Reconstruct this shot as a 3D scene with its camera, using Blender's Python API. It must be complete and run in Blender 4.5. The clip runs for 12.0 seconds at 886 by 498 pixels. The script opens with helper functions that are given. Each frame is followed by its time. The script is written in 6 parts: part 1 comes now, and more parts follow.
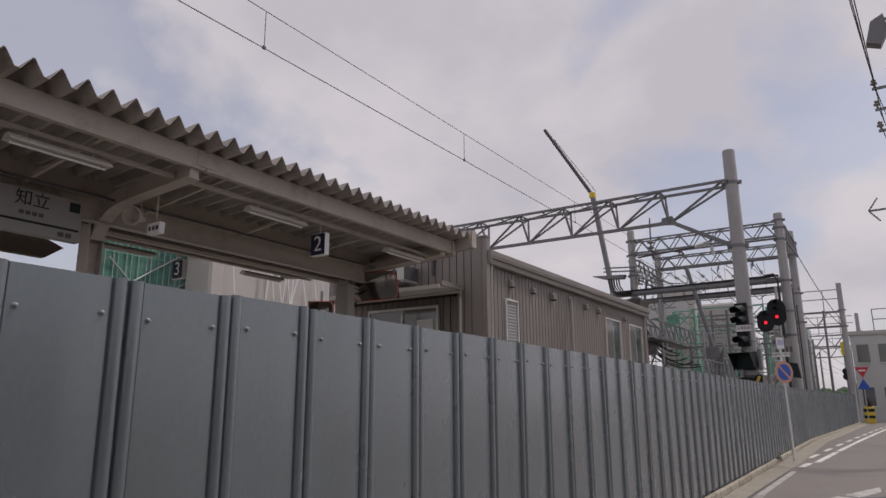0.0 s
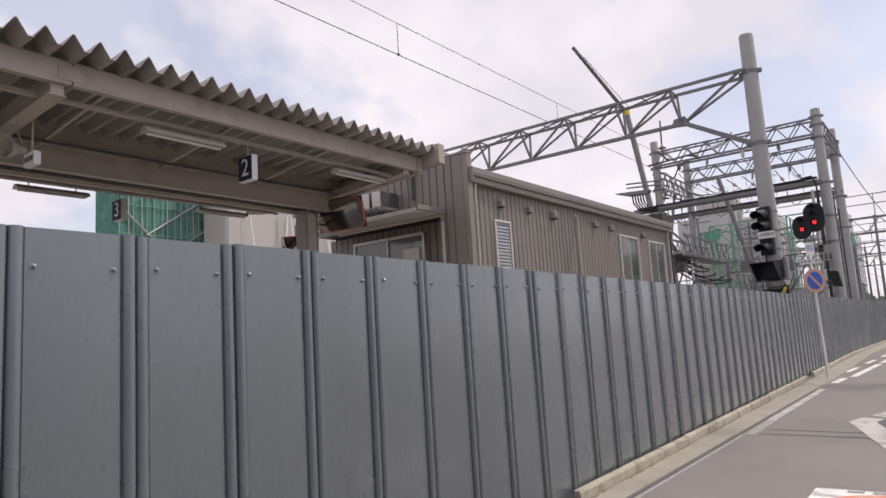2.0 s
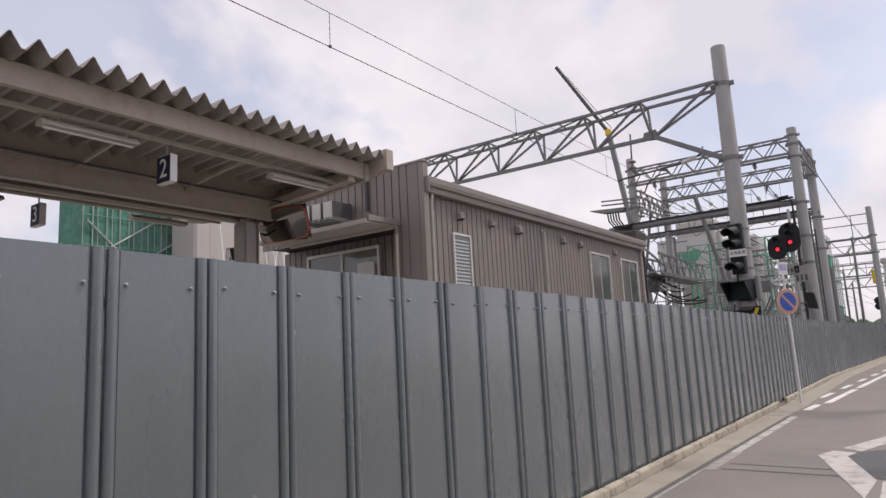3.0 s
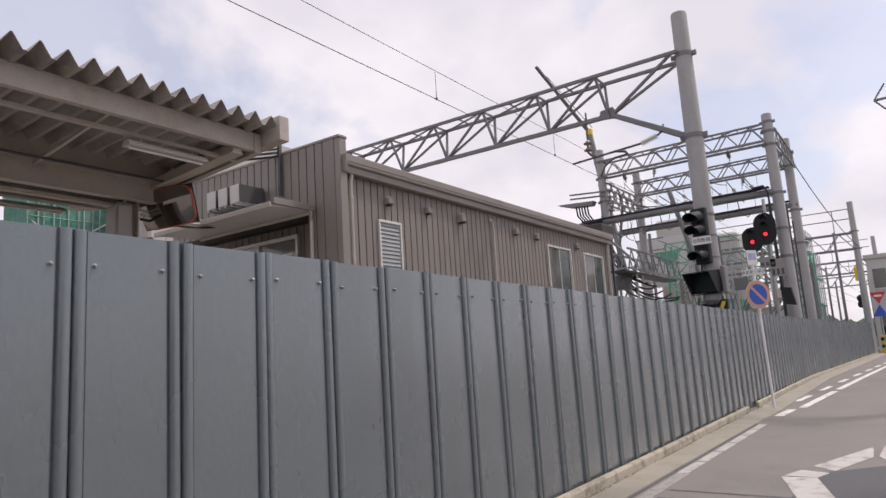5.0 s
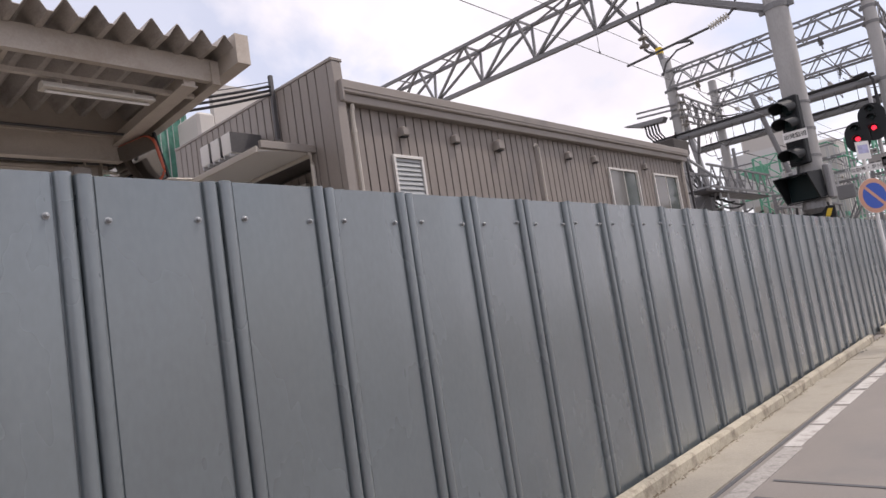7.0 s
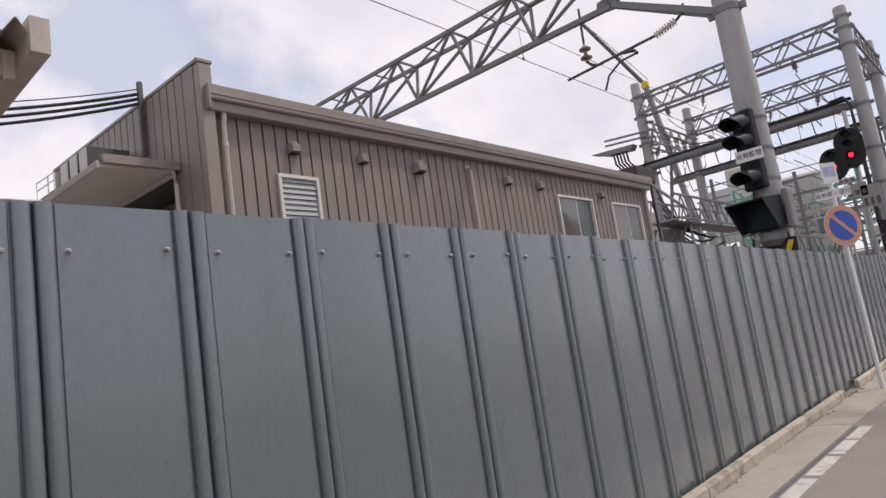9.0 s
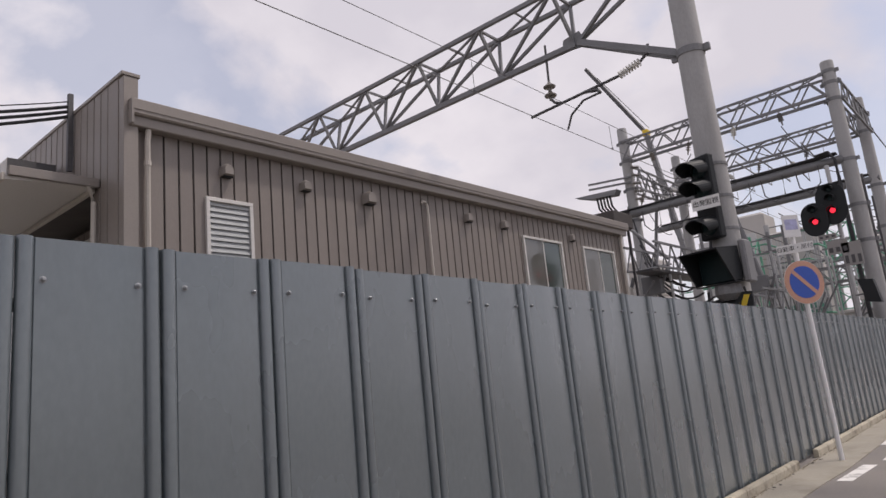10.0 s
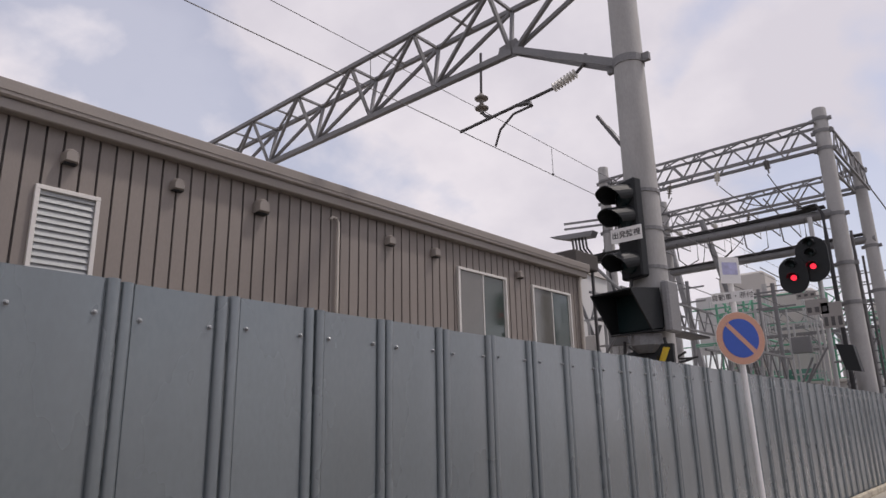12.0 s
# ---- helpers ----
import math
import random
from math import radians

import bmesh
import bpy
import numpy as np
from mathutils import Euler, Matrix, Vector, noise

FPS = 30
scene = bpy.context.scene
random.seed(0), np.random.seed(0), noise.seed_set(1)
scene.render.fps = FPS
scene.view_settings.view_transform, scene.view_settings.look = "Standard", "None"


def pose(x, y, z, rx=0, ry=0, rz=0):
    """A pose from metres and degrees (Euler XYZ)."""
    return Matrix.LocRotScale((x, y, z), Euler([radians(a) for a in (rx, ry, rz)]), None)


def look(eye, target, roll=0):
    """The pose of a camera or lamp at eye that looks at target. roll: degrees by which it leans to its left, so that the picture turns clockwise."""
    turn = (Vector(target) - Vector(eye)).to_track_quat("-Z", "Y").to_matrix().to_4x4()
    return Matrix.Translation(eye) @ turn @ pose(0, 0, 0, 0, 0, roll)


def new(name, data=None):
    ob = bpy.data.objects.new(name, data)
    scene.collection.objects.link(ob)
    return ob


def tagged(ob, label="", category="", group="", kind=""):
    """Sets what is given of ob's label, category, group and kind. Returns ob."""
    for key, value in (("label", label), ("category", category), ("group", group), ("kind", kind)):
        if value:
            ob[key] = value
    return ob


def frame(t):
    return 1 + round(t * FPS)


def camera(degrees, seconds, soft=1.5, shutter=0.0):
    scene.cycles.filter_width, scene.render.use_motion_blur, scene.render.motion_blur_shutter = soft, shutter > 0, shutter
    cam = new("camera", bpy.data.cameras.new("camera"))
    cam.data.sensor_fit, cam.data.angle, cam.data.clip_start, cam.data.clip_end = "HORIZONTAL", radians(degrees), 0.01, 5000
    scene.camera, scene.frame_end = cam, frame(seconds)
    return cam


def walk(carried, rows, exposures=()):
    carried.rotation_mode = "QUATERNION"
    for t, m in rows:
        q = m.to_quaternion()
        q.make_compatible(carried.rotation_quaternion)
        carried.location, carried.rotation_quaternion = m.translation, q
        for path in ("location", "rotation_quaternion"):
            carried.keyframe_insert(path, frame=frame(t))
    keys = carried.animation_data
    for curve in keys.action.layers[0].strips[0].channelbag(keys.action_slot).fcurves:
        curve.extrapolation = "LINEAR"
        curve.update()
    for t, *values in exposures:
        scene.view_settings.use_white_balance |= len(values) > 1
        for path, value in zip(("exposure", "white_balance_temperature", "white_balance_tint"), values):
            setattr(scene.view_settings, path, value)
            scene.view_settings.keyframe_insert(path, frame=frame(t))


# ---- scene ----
cam = camera(66.5, 12.0)
PATH = [
    (0, (0.078, -0.131, 1.492), (-0.986, 1.503, 1.939), -0.3),
    (0.5, (0.236, 0.343, 1.484), (-0.848, 1.979, 1.867), -2.9),
    (1, (0.321, 0.861, 1.482), (-0.77, 2.493, 1.862), -3.8),
    (1.5, (0.381, 1.359, 1.459), (-0.799, 2.957, 1.695), -3.3),
    (2, (0.379, 1.885, 1.453), (-0.813, 3.469, 1.715), -3.6),
    (2.5, (0.4, 2.377, 1.456), (-0.771, 3.976, 1.726), -2.3),
    (3, (0.382, 2.927, 1.451), (-0.768, 4.533, 1.763), -3.0),
    (3.5, (0.422, 3.444, 1.425), (-0.69, 5.077, 1.736), -2.6),
    (5.5, (0.186, 5.571, 1.344), (-0.96, 7.177, 1.675), -4.7),
    (6, (-0.004, 6.118, 1.351), (-1.254, 7.656, 1.615), -4.8),
    (6.5, (-0.071, 6.557, 1.331), (-1.316, 8.107, 1.548), -6.2),
    (7, (-0.243, 7.08, 1.341), (-1.569, 8.562, 1.545), -8.7),
    (8.8, (-0.321, 9.004, 1.349), (-1.592, 10.506, 1.705), -7.1),
    (9, (-0.329, 9.201, 1.351), (-1.625, 10.695, 1.649), -8.5),
    (9.5, (-0.204, 9.729, 1.362), (-1.481, 11.205, 1.799), -7.0),
    (10, (-0.048, 10.171, 1.338), (-1.324, 11.656, 1.744), -5.6),
    (10.5, (0.05, 10.697, 1.335), (-1.204, 12.179, 1.815), -4.5),
    (11, (0.135, 11.195, 1.342), (-1.141, 12.662, 1.812), -3.8),
    (11.5, (0.151, 11.726, 1.358), (-1.135, 13.181, 1.838), -2.8),
    (12, (0.189, 12.243, 1.36), (-1.088, 13.693, 1.877), -1.2),
]
walk(cam, [(t, look(eye, target, roll)) for t, eye, target, roll in PATH],
     [(0, -0.6, 6650, 16), (0.4, -0.34, 6650, 16), (1.2, -0.12, 6650, 16), (2, 0.03, 6650, 16), (3.6, -0.08, 6650, 16), (5.4, 0.08, 6650, 16),
      (6.4, 0.24, 6650, 16), (7.2, 0.26, 6650, 16), (8.9, 0.06, 6650, 16), (9.5, -0.17, 6650, 16), (10.7, -0.22, 6650, 16), (11.4, -0.08, 6650, 16), (12.0, -0.2, 6650, 16)])

# ---------------------------------------------------------------- world and sun
world = bpy.data.worlds.new("world")
scene.world = world
world.use_nodes = True
wn, wl = world.node_tree.nodes, world.node_tree.links
wn.clear()
SUN_EL, SUN_AZ = radians(61), radians(40)      # azimuth from +y towards +x


def wnode(kind, **props):
    n = wn.new(kind)
    for k, v in props.items():
        n.inputs[k].default_value = v
    return n


sky = wn.new("ShaderNodeTexSky")
sky.sky_type = "NISHITA"
sky.sun_disc = False
sky.sun_elevation, sky.sun_rotation = SUN_EL, SUN_AZ
sky.dust_density = 2.5
coord = wn.new("ShaderNodeTexCoord")
split = wn.new("ShaderNodeSeparateXYZ")
wl.new(coord.outputs["Generated"], split.inputs[0])
high = wn.new("ShaderNodeMath"); high.operation = "MAXIMUM"; high.inputs[1].default_value = 0.0
wl.new(split.outputs[2], high.inputs[0])
lift = wn.new("ShaderNodeMath"); lift.operation = "ADD"; lift.inputs[1].default_value = 0.75
wl.new(high.outputs[0], lift.inputs[0])
flat = wn.new("ShaderNodeVectorMath"); flat.operation = "SCALE"
over = wn.new("ShaderNodeMath"); over.operation = "DIVIDE"; over.inputs[0].default_value = 1.0
wl.new(lift.outputs[0], over.inputs[1])
wl.new(coord.outputs["Generated"], flat.inputs[0])
wl.new(over.outputs[0], flat.inputs["Scale"])
move = wn.new("ShaderNodeVectorMath"); move.operation = "ADD"; move.inputs[1].default_value = (3.1, 1.7, 0.4)
wl.new(flat.outputs[0], move.inputs[0])
cover = wnode("ShaderNodeTexNoise", Scale=3.3, Detail=10.0, Roughness=0.5, Distortion=0.15)
shade = wnode("ShaderNodeTexNoise", Scale=4.2, Detail=7.0, Roughness=0.52)
wl.new(move.outputs[0], cover.inputs["Vector"])
wl.new(move.outputs[0], shade.inputs["Vector"])
cramp = wn.new("ShaderNodeValToRGB")
cramp.color_ramp.elements[0].position, cramp.color_ramp.elements[0].color = 0.435, (0.5, 0.5, 0.5, 1)
cramp.color_ramp.elements[1].position, cramp.color_ramp.elements[1].color = 0.53, (1, 1, 1, 1)
wl.new(cover.outputs[0], cramp.inputs[0])
sramp = wn.new("ShaderNodeValToRGB")
sramp.color_ramp.elements[0].position, sramp.color_ramp.elements[0].color = 0.36, (0.58, 0.575, 0.625, 1)
sramp.color_ramp.elements[1].position, sramp.color_ramp.elements[1].color = 0.60, (0.715, 0.704, 0.737, 1)
wl.new(shade.outputs[0], sramp.inputs[0])
clear_bg = wn.new("ShaderNodeBackground"); clear_bg.inputs["Strength"].default_value = 0.165
cloud_bg = wn.new("ShaderNodeBackground"); cloud_bg.inputs["Strength"].default_value = 1.32
wl.new(sky.outputs[0], clear_bg.inputs[0])
wl.new(sramp.outputs[0], cloud_bg.inputs[0])
wmix = wn.new("ShaderNodeMixShader")
wl.new(cramp.outputs[0], wmix.inputs[0])
wl.new(clear_bg.outputs[0], wmix.inputs[1])
wl.new(cloud_bg.outputs[0], wmix.inputs[2])
wout = wn.new("ShaderNodeOutputWorld")
wl.new(wmix.outputs[0], wout.inputs[0])

sun_data = bpy.data.lights.new("sun", "SUN")
sun_data.energy, sun_data.angle, sun_data.color = 2.4, radians(4.0), (1.0, 0.955, 0.89)
sun = new("sun", sun_data)
sun_dir = Vector((math.sin(SUN_AZ) * math.cos(SUN_EL), math.cos(SUN_AZ) * math.cos(SUN_EL), math.sin(SUN_EL)))
sun.matrix_world = look(sun_dir * 60, (0, 0, 0))

# ---------------------------------------------------------------- materials
def surface(name, color, rough=0.6, metal=0.0, vary=0.12, grain=40.0, stain=1.2, bump=0.1, bump_scale=120.0,
            random_value=0.0, dirt=None, dirt_amount=0.0, dirt_scale=2.0, stretch=(1, 1, 1), spec=0.5):
    """A painted, cast or rolled surface: colour with variation at two scales, dirt patches and fine relief."""
    m = bpy.data.materials.new(name)
    m.use_nodes = True
    nt = m.node_tree
    n, l = nt.nodes, nt.links
    b = n["Principled BSDF"]
    geo = n.new("ShaderNodeNewGeometry")
    mp = n.new("ShaderNodeMapping")
    mp.inputs["Scale"].default_value = stretch
    l.new(geo.outputs["Position"], mp.inputs[0])
    fine = n.new("ShaderNodeTexNoise")
    fine.inputs["Scale"].default_value, fine.inputs["Detail"].default_value = grain, 4
    big = n.new("ShaderNodeTexNoise")
    big.inputs["Scale"].default_value, big.inputs["Detail"].default_value, big.inputs["Roughness"].default_value = stain, 5, 0.6
    l.new(mp.outputs[0], fine.inputs["Vector"])
    l.new(mp.outputs[0], big.inputs["Vector"])
    add = n.new("ShaderNodeMath"); add.operation = "ADD"
    l.new(fine.outputs[0], add.inputs[0])
    l.new(big.outputs[0], add.inputs[1])
    rng = n.new("ShaderNodeMapRange")
    rng.inputs[1].default_value, rng.inputs[2].default_value = 0.7, 1.3
    rng.inputs[3].default_value, rng.inputs[4].default_value = 1 - vary, 1 + vary
    l.new(add.outputs[0], rng.inputs[0])
    value = rng.outputs[0]
    if random_value:
        info = n.new("ShaderNodeObjectInfo")
        r2 = n.new("ShaderNodeMapRange")
        r2.inputs[3].default_value, r2.inputs[4].default_value = 1 - random_value, 1 + random_value
        l.new(info.outputs["Random"], r2.inputs[0])
        mul = n.new("ShaderNodeMath"); mul.operation = "MULTIPLY"
        l.new(value, mul.inputs[0]); l.new(r2.outputs[0], mul.inputs[1])
        value = mul.outputs[0]
    tint = n.new("ShaderNodeVectorMath"); tint.operation = "SCALE"
    tint.inputs[0].default_value = color
    l.new(value, tint.inputs["Scale"])
    col = tint.outputs[0]
    if dirt:
        dn = n.new("ShaderNodeTexNoise")
        dn.inputs["Scale"].default_value, dn.inputs["Detail"].default_value, dn.inputs["Roughness"].default_value = dirt_scale, 8, 0.65
        l.new(mp.outputs[0], dn.inputs["Vector"])
        dr = n.new("ShaderNodeMapRange")
        dr.inputs[1].default_value, dr.inputs[2].default_value, dr.inputs[4].default_value = 0.5, 0.68, dirt_amount
        l.new(dn.outputs[0], dr.inputs[0])
        mix = n.new("ShaderNodeMix"); mix.data_type = "RGBA"
        l.new(dr.outputs[0], mix.inputs[0])
        l.new(col, mix.inputs[6])
        mix.inputs[7].default_value = (*dirt, 1)
        col = mix.outputs[2]
    l.new(col, b.inputs["Base Color"])
    rr = n.new("ShaderNodeMapRange")
    rr.inputs[1].default_value, rr.inputs[2].default_value = 0.35, 0.65
    rr.inputs[3].default_value, rr.inputs[4].default_value = max(0.03, rough - 0.08), min(1, rough + 0.08)
    l.new(big.outputs[0], rr.inputs[0])
    l.new(rr.outputs[0], b.inputs["Roughness"])
    b.inputs["Metallic"].default_value = metal
    b.inputs["Specular IOR Level"].default_value = spec
    if bump:
        bn = n.new("ShaderNodeTexNoise")
        bn.inputs["Scale"].default_value, bn.inputs["Detail"].default_value = bump_scale, 3
        l.new(mp.outputs[0], bn.inputs["Vector"])
        bp = n.new("ShaderNodeBump")
        bp.inputs["Strength"].default_value, bp.inputs["Distance"].default_value = bump, 0.01
        l.new(bn.outputs[0], bp.inputs["Height"])
        l.new(bp.outputs[0], b.inputs["Normal"])
    return m


def lamp_red():
    m = bpy.data.materials.new("red_lamp")
    m.use_nodes = True
    b = m.node_tree.nodes["Principled BSDF"]
    b.inputs["Base Color"].default_value = (0.8, 0.03, 0.04, 1)
    b.inputs["Emission Color"].default_value = (1.0, 0.03, 0.06, 1)
    b.inputs["Emission Strength"].default_value = 1.5
    return m


M_FENCE = surface("grey_blue_steel_sheet", (0.134, 0.159, 0.172), 0.27, 0.2, 0.08, 45, 0.9, 0.03, 25, random_value=0.06,
                  dirt=(0.118, 0.136, 0.144), dirt_amount=0.5, dirt_scale=1.1, stretch=(1, 1, 0.5))
fence_paint = M_FENCE.node_tree.nodes["Principled BSDF"]
fence_paint.inputs["Coat Weight"].default_value = 1.0
fence_paint.inputs["Coat IOR"].default_value = 1.6
fence_paint.inputs["Coat Roughness"].default_value = 0.26
M_BOLT = surface("zinc_bolt", (0.3, 0.31, 0.32), 0.45, 0.7, 0.1)
M_ASPHALT = surface("worn_asphalt", (0.212, 0.192, 0.176), 0.88, 0, 0.16, 160, 0.7, 0.5, 190, dirt=(0.155, 0.15, 0.15), dirt_amount=0.55, dirt_scale=0.55)
# dark asphalt for the painted shadow in the diamond, the open joint and thin lines
M_SHADEJOINT = surface("dark_asphalt_shade_and_joint", (0.10, 0.10, 0.105), 0.9, 0, 0.2, 140, 2, 0.5, 170)
M_CONC = surface("old_concrete", (0.315, 0.288, 0.24), 0.9, 0, 0.16, 70, 1.5, 0.4, 90, random_value=0.06, dirt=(0.24, 0.215, 0.165), dirt_amount=0.7, dirt_scale=2.2)
M_MAST = surface("spun_concrete", (0.36, 0.355, 0.35), 0.8, 0, 0.10, 60, 2.0, 0.15, 90, dirt=(0.24, 0.235, 0.225), dirt_amount=0.5, dirt_scale=1.6, stretch=(1, 1, 0.3))
M_STEEL = surface("weathered_galvanised_steel", (0.20, 0.20, 0.205), 0.6, 0.3, 0.18, 50, 2, 0.1, 90)
M_DARKSTEEL = surface("dark_steel", (0.085, 0.082, 0.085), 0.6, 0.2, 0.2, 50, 2, 0.1, 90)
M_LIGHTSTEEL = surface("light_galvanised_steel", (0.42, 0.42, 0.42), 0.5, 0.4, 0.12, 50, 2, 0.1, 90)
M_SIDING = surface("brown_grey_steel_siding", (0.225, 0.196, 0.176), 0.5, 0.1, 0.06, 60, 0.8, 0.03, 60, random_value=0.04,
                   dirt=(0.18, 0.158, 0.142), dirt_amount=0.4, dirt_scale=1.2, stretch=(1, 1, 0.35))
M_SEAM = surface("dark_siding_seam", (0.055, 0.047, 0.043), 0.6, 0.1, 0.1)
M_TRIM = surface("taupe_metal_trim", (0.25, 0.222, 0.20), 0.45, 0.15, 0.06, 40, 1.2, 0.03)
M_CREAM = surface("cream_plastic_pipe", (0.50, 0.46, 0.41), 0.5, 0, 0.08)
M_CANOPY = surface("cream_grey_painted_steel", (0.43, 0.38, 0.33), 0.55, 0, 0.08, 50, 1.4, 0.06, 60, dirt=(0.27, 0.21, 0.16), dirt_amount=0.5, dirt_scale=2.5)
M_SHEET = surface("weathered_fibre_cement_roof_sheet", (0.36, 0.325, 0.298), 0.85, 0, 0.14, 60, 2, 0.2, 80, dirt=(0.12, 0.105, 0.10), dirt_amount=0.6, dirt_scale=3, stretch=(0.4, 1, 1))
M_BROWN = surface("dark_brown_painted_board", (0.12, 0.092, 0.075), 0.6, 0, 0.12)
M_WHITE = surface("white_paint", (0.74, 0.73, 0.72), 0.5, 0, 0.05, 40, 2, 0.02)
M_FRAME = surface("white_aluminium_frame", (0.62, 0.60, 0.57), 0.45, 0.2, 0.06)
M_BLACK = surface("black_painted_metal", (0.018, 0.02, 0.022), 0.55, 0, 0.2, 40, 2, 0.05, spec=0.25)
M_DARKLENS = surface("dark_green_lens", (0.010, 0.022, 0.024), 0.32, 0, 0.1, bump=0, spec=0.25)
M_RUBBER = surface("black_cable_sheath", (0.025, 0.025, 0.027), 0.6, 0, 0.2)
M_NUMBER = surface("dark_navy_sign_face", (0.02, 0.025, 0.05), 0.65, 0, 0.1, spec=0.25)
M_BLUE = surface("blue_sign_film", (0.025, 0.085, 0.42), 0.35, 0, 0.06, bump=0)
M_RED = surface("faded_red_sign_film", (0.56, 0.30, 0.21), 0.4, 0, 0.08, bump=0)
M_STOPRED = surface("red_sign_film", (0.50, 0.03, 0.04), 0.4, 0, 0.08, bump=0)
M_ORANGE = surface("orange_red_plastic", (0.50, 0.10, 0.05), 0.45, 0, 0.08)
M_YELLOW = surface("yellow_paint", (0.72, 0.50, 0.03), 0.5, 0, 0.1)
M_LINE = surface("worn_white_road_paint", (0.74, 0.72, 0.69), 0.75, 0, 0.08, 90, 3, 0.3, 150, dirt=(0.22, 0.2, 0.19), dirt_amount=0.95, dirt_scale=3.5)
M_WORN = surface("broken_white_road_paint", (0.47, 0.45, 0.425), 0.78, 0, 0.14, 90, 3, 0.3, 150, dirt=(0.25, 0.22, 0.2), dirt_amount=1.0, dirt_scale=5.0)
M_KERB = surface("stained_kerb_concrete", (0.42, 0.38, 0.30), 0.92, 0, 0.2, 60, 2.5, 0.5, 70, random_value=0.03, dirt=(0.15, 0.125, 0.095), dirt_amount=0.85, dirt_scale=4.5)
M_FADED = surface("faded_white_road_paint", (0.33, 0.31, 0.29), 0.8, 0, 0.25, 60, 9, 0.3, 150, dirt=(0.17, 0.16, 0.15), dirt_amount=1.0, dirt_scale=9)
M_ROADRED = surface("worn_red_road_paint", (0.62, 0.24, 0.16), 0.75, 0, 0.1, 90, 3, 0.3, 150, dirt=(0.6, 0.5, 0.45), dirt_amount=0.6, dirt_scale=8)
M_ROADBLUE = surface("worn_blue_road_paint", (0.20, 0.27, 0.46), 0.75, 0, 0.1, 90, 3, 0.3, 150, dirt=(0.5, 0.5, 0.52), dirt_amount=0.6, dirt_scale=8)
M_GREEN = surface("green_scaffold_net", (0.07, 0.205, 0.155), 0.85, 0, 0.4, 3.0, 0.5, 0.3, 12, dirt=(0.16, 0.27, 0.23), dirt_amount=0.8, dirt_scale=0.7)
M_PALEGREEN = surface("pale_green_paint", (0.10, 0.30, 0.20), 0.6, 0, 0.12)
M_PIER = surface("new_concrete", (0.47, 0.445, 0.42), 0.85, 0, 0.08, 20, 0.3, 0.15, 30)
M_WALLFAR = surface("off_white_render", (0.52, 0.515, 0.51), 0.85, 0, 0.07, 20, 0.4, 0.1, 30)
M_OPPOSITE = surface("brown_grey_render", (0.25, 0.235, 0.215), 0.9, 0, 0.12, 20, 0.5, 0.2, 40)
M_GROUND = surface("ballast_and_earth", (0.20, 0.178, 0.152), 0.95, 0, 0.25, 12, 0.3, 0.6, 20)
M_PLATFORM = surface("platform_paving", (0.38, 0.36, 0.335), 0.9, 0, 0.12, 30, 1, 0.2, 60)
M_INSUL = surface("white_porcelain", (0.66, 0.65, 0.62), 0.25, 0, 0.06, bump=0)
M_BROWNINS = surface("brown_porcelain", (0.22, 0.20, 0.18), 0.3, 0, 0.1, bump=0)
M_MIRROR = surface("mirror_face", (0.30, 0.29, 0.28), 0.08, 1.0, 0.03, bump=0.02, bump_scale=3)
M_GLASS = surface("dark_window_glass", (0.125, 0.122, 0.112), 0.07, 0, 0.1, bump=0.01, bump_scale=2, spec=0.9)
M_DARKGLASS = surface("dark_green_window_glass", (0.045, 0.062, 0.055), 0.06, 0, 0.1, bump=0.01, bump_scale=2, spec=0.9)
M_CURTAIN = surface("white_paper_notice", (0.66, 0.66, 0.64), 0.8, 0, 0.05)
M_UNIT = surface("ivory_outdoor_unit", (0.58, 0.56, 0.53), 0.5, 0, 0.06)
M_RED_LAMP = lamp_red()
M_LOUVRE = surface("pale_grey_louvre", (0.33, 0.345, 0.35), 0.5, 0.1, 0.08)
M_LITTER = surface("brown_leaf_litter", (0.15, 0.118, 0.08), 0.95, 0, 0.3, 60, 6, 0.3, 60)
M_RUBBLE = surface("dark_rubble", (0.15, 0.138, 0.125), 0.95, 0, 0.3, 60, 6, 0.6, 60)

# ---------------------------------------------------------------- mesh helpers
ORIGIN = {}


def thing(name, at, label, category, group="", kind=""):
    e = new(name)
    e.empty_display_size = 0.2
    e.location = at
    tagged(e, label, category, group, kind)
    ORIGIN[e] = Vector(at)
    return e


def part(name, bm, material, parent=None, label="", smooth=False):
    """Links bm, in world coordinates, as one mesh under parent."""
    me = bpy.data.meshes.new(name)
    o = ORIGIN[parent] if parent else Vector((0, 0, 0))
    if parent:
        bmesh.ops.translate(bm, verts=bm.verts, vec=-o)
    bmesh.ops.recalc_face_normals(bm, faces=bm.faces)
    bm.to_mesh(me)
    bm.free()
    me.materials.append(material)
    if smooth:
        for p in me.polygons:
            p.use_smooth = True
        me.set_sharp_from_angle(angle=radians(38))
    ob = new(name, me)
    if parent:
        ob.parent = parent
        ORIGIN[ob] = o
    if label:
        tagged(ob, label)
    return ob


def B():
    return bmesh.new()


def box(bm, x0, x1, y0, y1, z0, z1, bevel=0.0):
    r = bmesh.ops.create_cube(bm, size=1.0)
    vs = r["verts"]
    for v in vs:
        v.co = Vector((x0 + (v.co.x + 0.5) * (x1 - x0), y0 + (v.co.y + 0.5) * (y1 - y0), z0 + (v.co.z + 0.5) * (z1 - z0)))
    if bevel:
        es = list({e for v in vs for e in v.link_edges})
        bmesh.ops.bevel(bm, geom=es, offset=bevel, segments=1, affect="EDGES")
    return bm


